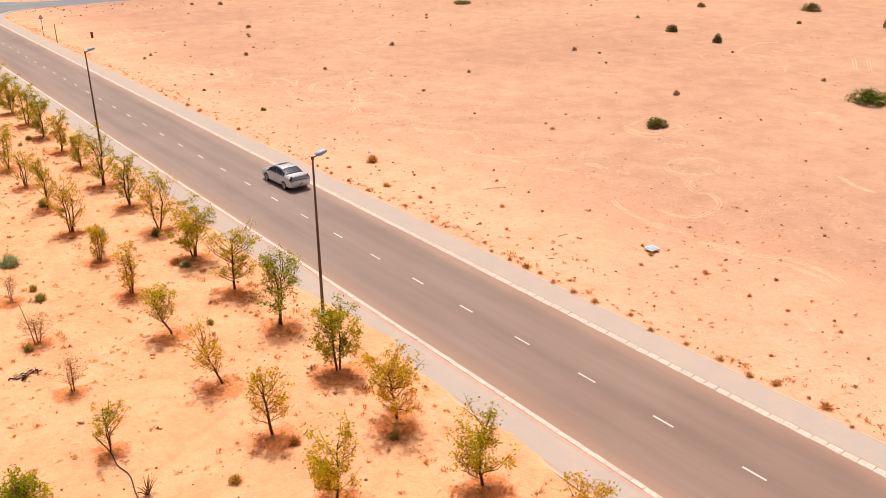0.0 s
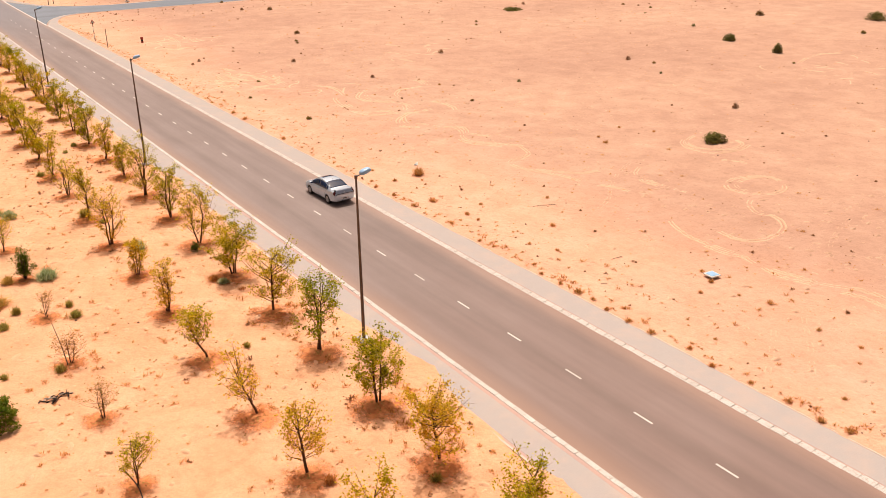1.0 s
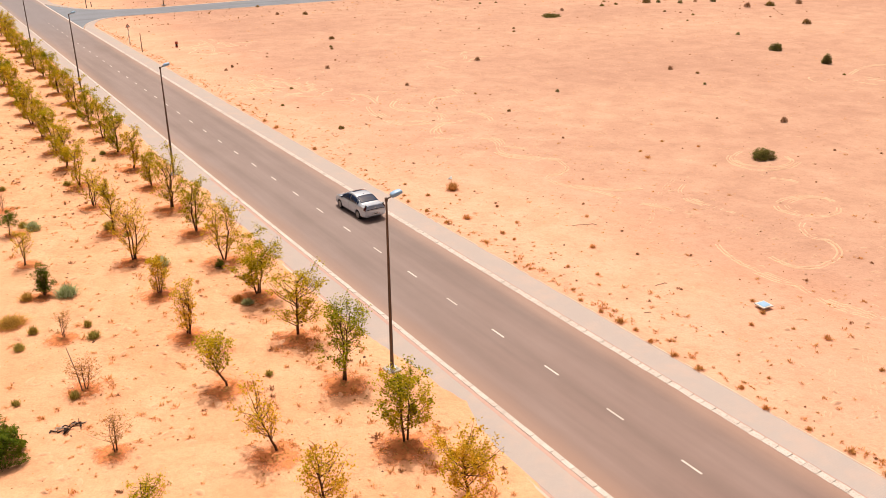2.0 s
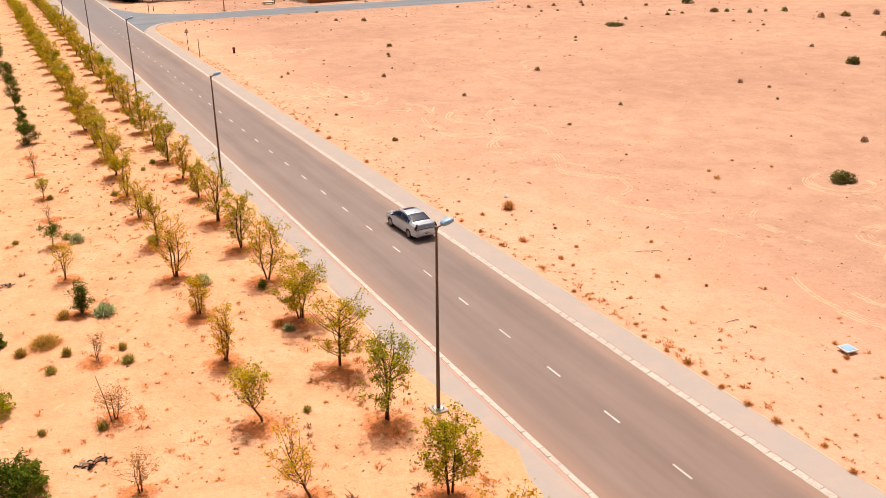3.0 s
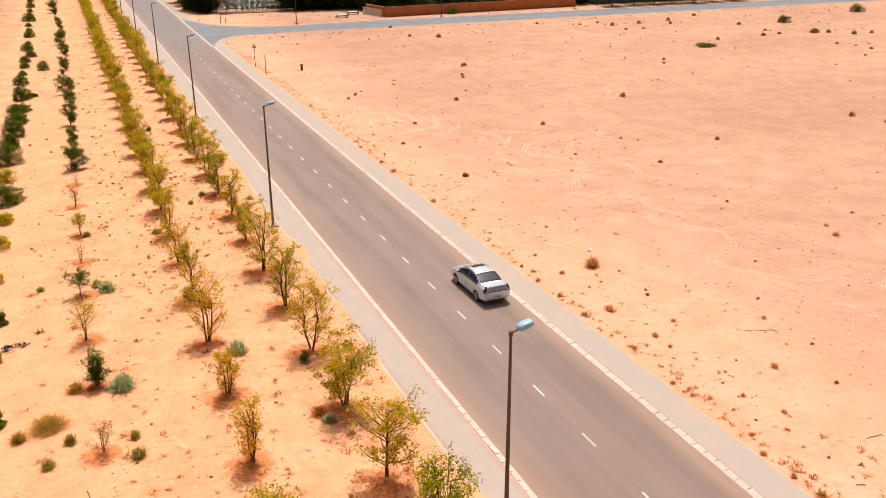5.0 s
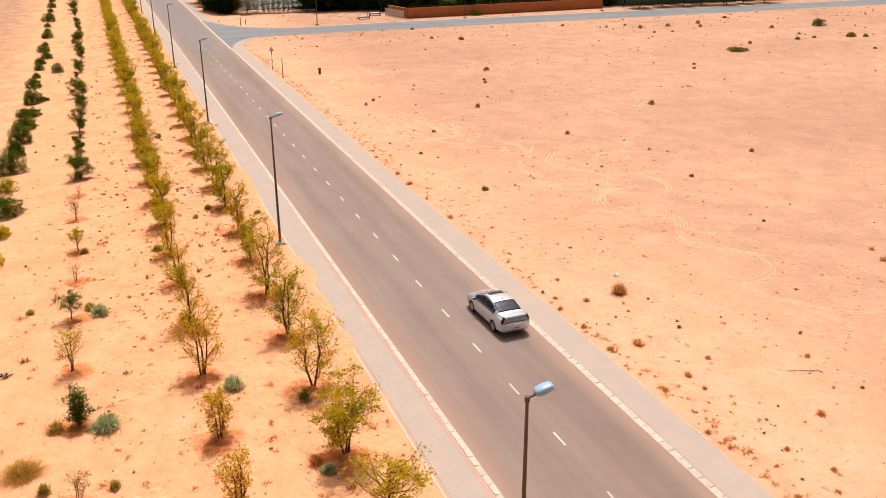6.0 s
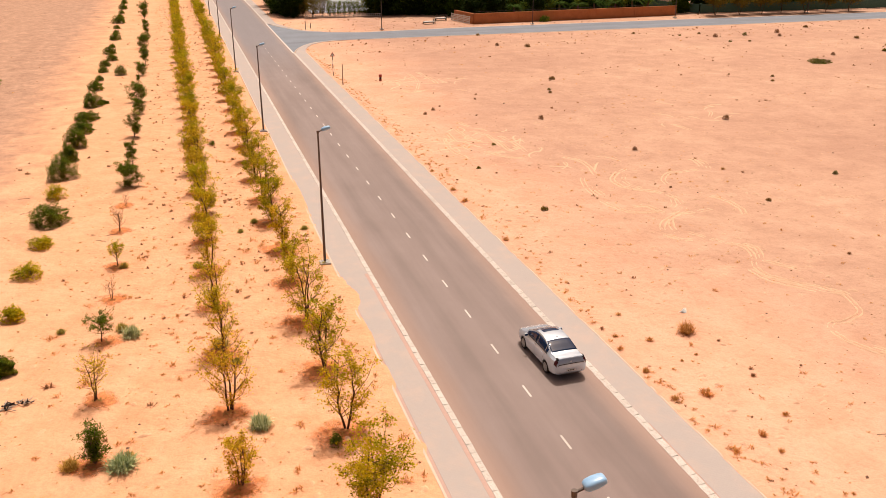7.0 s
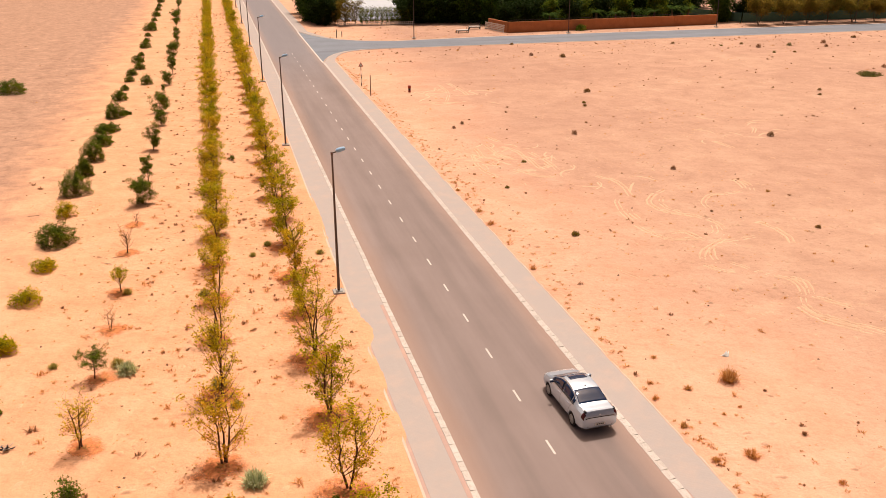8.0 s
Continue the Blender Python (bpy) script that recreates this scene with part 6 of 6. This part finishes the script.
def car_patch(y0, y1, v0, v1, side=1, proud=0.006, ny=12, nv=6, slant=0.0):
    """A thin panel that follows the car's skin; side 0 spans both flanks over the crown. slant shifts the upper edge along the car."""
    bm = bmesh.new()
    grid = []
    for j in range(ny + 1):
        row = []
        for k in range(nv + 1):
            if side:
                v = v0 + (v1 - v0) * k / nv
                y = y0 + (y1 - y0) * j / ny + slant * k / nv
                p = car_skin(y, v)
                p.x *= side
            else:
                u = 2 * k / nv - 1
                v = 8 - abs(u) * (8 - v0)
                y = y0 + (y1 - y0) * j / ny
                p = car_skin(y, v)
                p.x *= 1 if u > 0 else -1
            row.append(p)
        grid.append(row)
    out = []
    for j in range(ny + 1):
        for k in range(nv + 1):
            a = grid[min(j + 1, ny)][k] - grid[max(j - 1, 0)][k]
            b = grid[j][min(k + 1, nv)] - grid[j][max(k - 1, 0)]
            d = a.cross(b).normalized()
            c = grid[j][k] - Vector((0, grid[j][k].y * 0.8, 0.6))
            out.append(d if d.dot(c) > 0 else -d)
    top = [bm.verts.new(grid[j][k] + out[j * (nv + 1) + k] * proud) for j in range(ny + 1) for k in range(nv + 1)]
    low = [bm.verts.new(grid[j][k] - out[j * (nv + 1) + k] * 0.006) for j in range(ny + 1) for k in range(nv + 1)]
    q = nv + 1
    for j in range(ny):
        for k in range(nv):
            a = j * q + k
            bm.faces.new((top[a], top[a + 1], top[a + q + 1], top[a + q]))
            bm.faces.new((low[a], low[a + q], low[a + q + 1], low[a + 1]))
    rim = [k for k in range(q)] + [j * q + nv for j in range(1, ny + 1)] + [ny * q + k for k in range(nv - 1, -1, -1)] + [j * q for j in range(ny - 1, 0, -1)]
    for a, b in zip(rim, rim[1:] + rim[:1]):
        bm.faces.new((top[a], low[a], low[b], top[b]))
    return bm


def build_car(m):
    paint, glass, rubber, alloy, red, clear, trim = car_materials()
    car = thing("car", m, "silver four-door saloon with dark tinted windows on the road", "car")
    bm = bmesh.new()
    ys = [r[0] for r in CAR_TAIL[:5]] + list(np.arange(-1.9, 2.0, 0.12)) + [r[0] for r in CAR_NOSE[-4:]]
    vs = [0, 1, 2, 2.5, 3, 3.5, 4, 4.5, 5, 5.5, 6, 6.5, 7, 7.5, 8]
    loops = []
    for y in ys:
        half = [car_skin(y, v) for v in vs]
        loops.append([bm.verts.new(p) for p in half + [Vector((-p.x, p.y, p.z)) for p in reversed(half[1:-1])]])
    n = len(loops[0])
    for a, b in zip(loops, loops[1:]):
        for k in range(n):
            bm.faces.new((a[k], a[(k + 1) % n], b[(k + 1) % n], b[k]))
    bm.faces.new(loops[0])
    bm.faces.new(loops[-1])
    body = part("body", bm, paint, car, "", True)
    # wheel openings are cut out of the hull
    cutters = []
    for y in (-1.30, 1.335):
        for s in (-1, 1):
            c = part("cutter", cyl_bm(0.355, 0.355, 0.36, (s * 0.68 if s > 0 else -1.04, y, 0.325), 28, None, Matrix.Rotation(radians(90), 4, "Y")), trim)
            c.matrix_basis = m
            cutters.append(c)
            k = body.modifiers.new("opening", "BOOLEAN")
            k.operation, k.object, k.solver = "DIFFERENCE", c, "EXACT"
    bpy.context.view_layer.update()
    cut = bpy.data.meshes.new_from_object(body.evaluated_get(bpy.context.evaluated_depsgraph_get()))
    body.modifiers.clear()
    body.data = cut
    cut.polygons.foreach_set("use_smooth", [True] * len(cut.polygons))
    cut.set_sharp_from_angle(angle=radians(26))
    for c in cutters:
        bpy.data.objects.remove(c)
    part("rear_window", car_patch(-1.52, -0.78, 6.02, 8, 0, 0.008, 8, 14), glass, car, "dark tinted rear window", True)
    part("windscreen", car_patch(0.44, 1.22, 6.10, 8, 0, 0.008, 8, 14), glass, car, "dark windscreen", True)
    part("sunroof", car_patch(-0.02, 0.36, 6.95, 8, 0, 0.008, 4, 8), glass, car, "dark glass sunroof", True)
    part("cowl", car_patch(1.235, 1.32, 6.2, 8, 0, 0.006, 2, 12), trim, car, "black wiper cowl", True)
    for s in (-1, 1):
        part("side_window", car_patch(0.03, 1.13, 5.10, 5.86, s, 0.008, 10, 4), glass, car, "dark front side window", True)
        part("side_window", car_patch(-0.98, -0.04, 5.10, 5.86, s, 0.008, 10, 4), glass, car, "dark rear side window", True)
        part("quarter_window", car_patch(-1.24, -1.02, 5.14, 5.78, s, 0.008, 4, 4), glass, car, "small dark quarter window", True)
        part("pillar_trim", car_patch(-0.045, 0.035, 5.06, 5.90, s, 0.006, 2, 4), trim, car, "black door pillar strip", True)
        part("belt_trim", car_patch(-1.26, 1.16, 5.02, 5.09, s, 0.007, 16, 1), trim, car, "black window sill strip", True)
        for y in (1.02, -0.01):
            part("door_seam", car_patch(y, y + 0.014, 2.2, 5.0, s, 0.002, 1, 8), trim, car)
        part("door_seam", car_patch(-0.80, -0.786, 2.2, 5.0, s, 0.002, 1, 8, -0.34), trim, car)
        part("sill", car_patch(-0.92, 0.95, 1.35, 2.1, s, 0.012, 8, 2), trim, car, "dark lower sill")
        for y in (0.20, -0.78):
            q = car_skin(y, 4.45)
            part("door_handle", box_bm(0.035, 0.20, 0.035, (s * (q.x + 0.004), y, q.z - 0.02), 0.008), paint, car)
        mirror = part("mirror", box_bm(0.20, 0.12, 0.14, (s * 0.93, 0.90, 0.93), 0.03), paint, car, "silver door mirror", True)
        part("mirror_glass", box_bm(0.16, 0.01, 0.10, (s * 0.93, 0.837, 0.95)), glass, mirror)
        part("mirror_arm", box_bm(0.10, 0.07, 0.04, (s * 0.82, 0.91, 0.93), 0.008), trim, mirror)
        part("tail_light", car_patch(-2.245, -2.10, 4.25, 5.95, s, 0.010, 6, 5, 0.03), red, car, "dark red wedge-shaped tail light", True)
        part("headlight", car_patch(1.88, 2.20, 4.5, 5.7, s, 0.008, 6, 4, 0.02), clear, car, "clear headlight", True)
        part("rear_reflector", box_bm(0.16, 0.012, 0.03, (s * 0.50, -2.274, 0.42), 0.004), red, car)
    deck = car_skin(-2.10, 8).z
    wing = part("spoiler", box_bm(1.26, 0.15, 0.03, (0, -2.14, deck + 0.035), 0.012), paint, car, "silver boot spoiler")
    for s in (-1, 1):
        part("spoiler_end", box_bm(0.09, 0.17, 0.10, (s * 0.65, -2.13, deck - 0.03), 0.02), trim, wing, "dark spoiler end")
        part("spoiler_foot", box_bm(0.05, 0.10, 0.08, (s * 0.36, -2.12, deck - 0.03), 0.01), paint, wing)
    part("boot_seam", car_patch(-2.20, -1.62, 5.95, 6.02, 1, 0.002, 8, 1), trim, car)
    part("boot_seam", car_patch(-2.20, -1.62, 5.95, 6.02, -1, 0.002, 8, 1), trim, car)
    part("bumper_seam", car_patch(-2.262, -2.252, 5.2, 8, 0, 0.003, 1, 12), trim, car)
    part("bumper_strip", box_bm(1.0, 0.05, 0.08, (0, -2.235, 0.33), 0.015), trim, car, "black lower bumper insert")
    plate = part("number_plate", box_bm(0.46, 0.014, 0.12, (0, -2.294, 0.46), 0.004), FENCE_WHITE, car, "white plate with plain dark bars")
    for k in range(4):
        part("bar", box_bm(0.06, 0.006, 0.06, (-0.14 + 0.09 * k, -2.302, 0.49)), trim, plate)
    part("boot_crease", car_patch(-2.272, -2.262, 5.1, 8, 0, 0.010, 2, 12), paint, car, "raised edge above the bumper")
    part("boot_badge", box_bm(0.09, 0.012, 0.07, (0, car_skin(-2.235, 8).y - 0.004, 0.90), 0.004), alloy, car)
    part("grille", box_bm(0.78, 0.05, 0.22, (0, 2.268, 0.36), 0.01), trim, car)
    part("aerial", cyl_bm(0.035, 0.008, 0.07, (0, -0.66, 1.435), 6), trim, car)
    part("exhaust", cyl_bm(0.035, 0.035, 0.14, (0.46, -2.28, 0.29), 10, None, Matrix.Rotation(radians(-90), 4, "X")), alloy, car, "chrome exhaust tip")
    wheel = None
    for y in (-1.30, 1.335):
        for s in (-1, 1):
            wh = new("wheel")
            wh.parent = car
            wh.location = (s * 0.768, y, 0.315)
            if s > 0:
                wh.rotation_euler = (0, 0, math.pi)
            if wheel is None:
                bm = bmesh.new()
                prof = [(-0.10, 0.20), (-0.108, 0.24), (-0.105, 0.29), (-0.085, 0.312), (0.085, 0.312), (0.105, 0.29), (0.108, 0.24), (0.10, 0.20)]
                loops = [[bm.verts.new((x, r * math.cos(t), r * math.sin(t))) for x, r in prof] for t in (2 * math.pi * k / 32 for k in range(32))]
                for a, b in zip(loops, loops[1:] + loops[:1]):
                    for i in range(len(prof)):
                        bm.faces.new((a[i], a[(i + 1) % len(prof)], b[(i + 1) % len(prof)], b[i]))
                tyre = part("tyre", bm, rubber, wh, "", True)
                bm = cyl_bm(0.205, 0.205, 0.03, (-0.06, 0, 0), 28, None, Matrix.Rotation(radians(90), 4, "Y"))
                back = part("rim_back", bm, trim, wh)
                bm = bmesh.new()
                for k in range(10):
                    t = Matrix.Rotation(2 * math.pi * k / 10, 4, "X")
                    own = bmesh.ops.create_cube(bm, size=1.0)["verts"]
                    bmesh.ops.transform(bm, matrix=t @ Matrix.Translation((-0.088, 0, 0.105)) @ Matrix.Diagonal((0.03, 0.042, 0.20, 1)), verts=own)
                cyl_bm(0.045, 0.045, 0.04, (-0.112, 0, 0), 12, bm, Matrix.Rotation(radians(90), 4, "Y"))
                rim = part("rim", bm, alloy, wh, "ten-spoke alloy rim")
                bm = bmesh.new()
                loops = [[bm.verts.new((x, r * math.cos(t), r * math.sin(t))) for x, r in ((-0.11, 0.186), (-0.11, 0.212), (-0.07, 0.212), (-0.07, 0.186))] for t in (2 * math.pi * k / 32 for k in range(32))]
                for a, b in zip(loops, loops[1:] + loops[:1]):
                    for i in range(4):
                        bm.faces.new((a[i], a[(i + 1) % 4], b[(i + 1) % 4], b[i]))
                lip = part("rim_lip", bm, alloy, wh)
                wheel = (tyre, back, rim, lip)
            else:
                for o in wheel:
                    c = new(o.name.split(".")[0], o.data)
                    c.parent = wh
    return car


# ---------------------------------------------------------------- kerb stones
def build_kerbs():
    L = 0.62
    for side, xc in (("left", 20.85), ("right", 28.22)):
        s = 1 if side == "left" else -1
        kerb = thing("kerb_" + side, pose(xc, 0, 0), "row of worn white-painted kerb stones along the road", "kerb", kind="structure")
        for a, b in (((-60, 640),) if s > 0 else ((-60, 152.4), (190.6, 640))):
            part("bedding", box_bm(0.266, b - a, 0.22, (0, (a + b) / 2, -0.213)), MORTAR, kerb, "grey mortar bed")
        bm = box_bm(0.285 if s > 0 else 0.31, L - 0.014, 0.30, (0, 0, -0.255), 0.012)
        for v in bm.verts:
            if v.co.z > 0.0 and v.co.x * s > 0:
                v.co.x -= 0.008 * s
                v.co.z -= 0.034
            if v.co.x * s < 0 and v.co.y > 0:
                v.co.y -= 0.02
        stone = part("kerb_stone", bm, KERB_PAINT, kerb)
        rng = random.Random(3 if s > 0 else 4)
        y0, y1 = (4.0, 128.0) if s > 0 else (4.0, 128.0)
        n = int((y1 - y0) / L)
        for k in range(n):
            ob = stone if k == 0 else new("kerb_stone", stone.data)
            ob.parent = kerb
            ob.location = (rng.uniform(-0.01, 0.01), y0 + L * k, rng.uniform(-0.008, 0.006))
            ob.rotation_euler = (rng.uniform(-0.01, 0.01), rng.uniform(-0.015, 0.015), rng.uniform(-0.04, 0.04))
        V, F = [], []
        base = [tuple(v.co) for v in stone.data.vertices]
        faces = [tuple(p.vertices) for p in stone.data.polygons]
        y = y0 + L * n
        while y < 330:
            if s > 0 or not 152.5 < y < 190.5:
                o = len(V)
                V += [(a, b + y, c) for a, b, c in base]
                F += [tuple(i + o for i in f) for f in faces]
            y += L
        far = raw("far_kerb_stones", V, F, KERB_PAINT, kerb)
        far["kind"] = "stuff"


build_ground()
build_roads()
build_pavements()
build_road_rows()
build_third_row()
build_fourth_row()
build_plot_shrubs()
# patches sit towards the crown shadows, so their red colours that shade too
build_soil_shade([(16.2, y - 0.35, 1.5) for y in (13.7, 19.0, 24.3, 28.9, 34.2, 39.3, 44.7, 50.2, 55.6, 61.0, 66.2, 71.5)] + [(16.15, 76.4 + 5.33 * k, 1.4) for k in range(14)]
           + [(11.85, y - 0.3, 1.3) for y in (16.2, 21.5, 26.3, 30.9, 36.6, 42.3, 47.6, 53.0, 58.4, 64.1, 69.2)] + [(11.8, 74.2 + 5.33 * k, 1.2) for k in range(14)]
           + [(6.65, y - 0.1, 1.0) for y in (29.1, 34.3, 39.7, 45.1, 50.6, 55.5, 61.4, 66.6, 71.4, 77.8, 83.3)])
build_lamps()
build_signs()
build_compound()
build_car(pose(26.80, 53.45, 0.0, 0, 0, 1.5) @ Matrix.Scale(0.957, 4))
build_tracks()
build_scuffs()
build_sticks()
build_tufts()
build_litter()
build_kerbs()
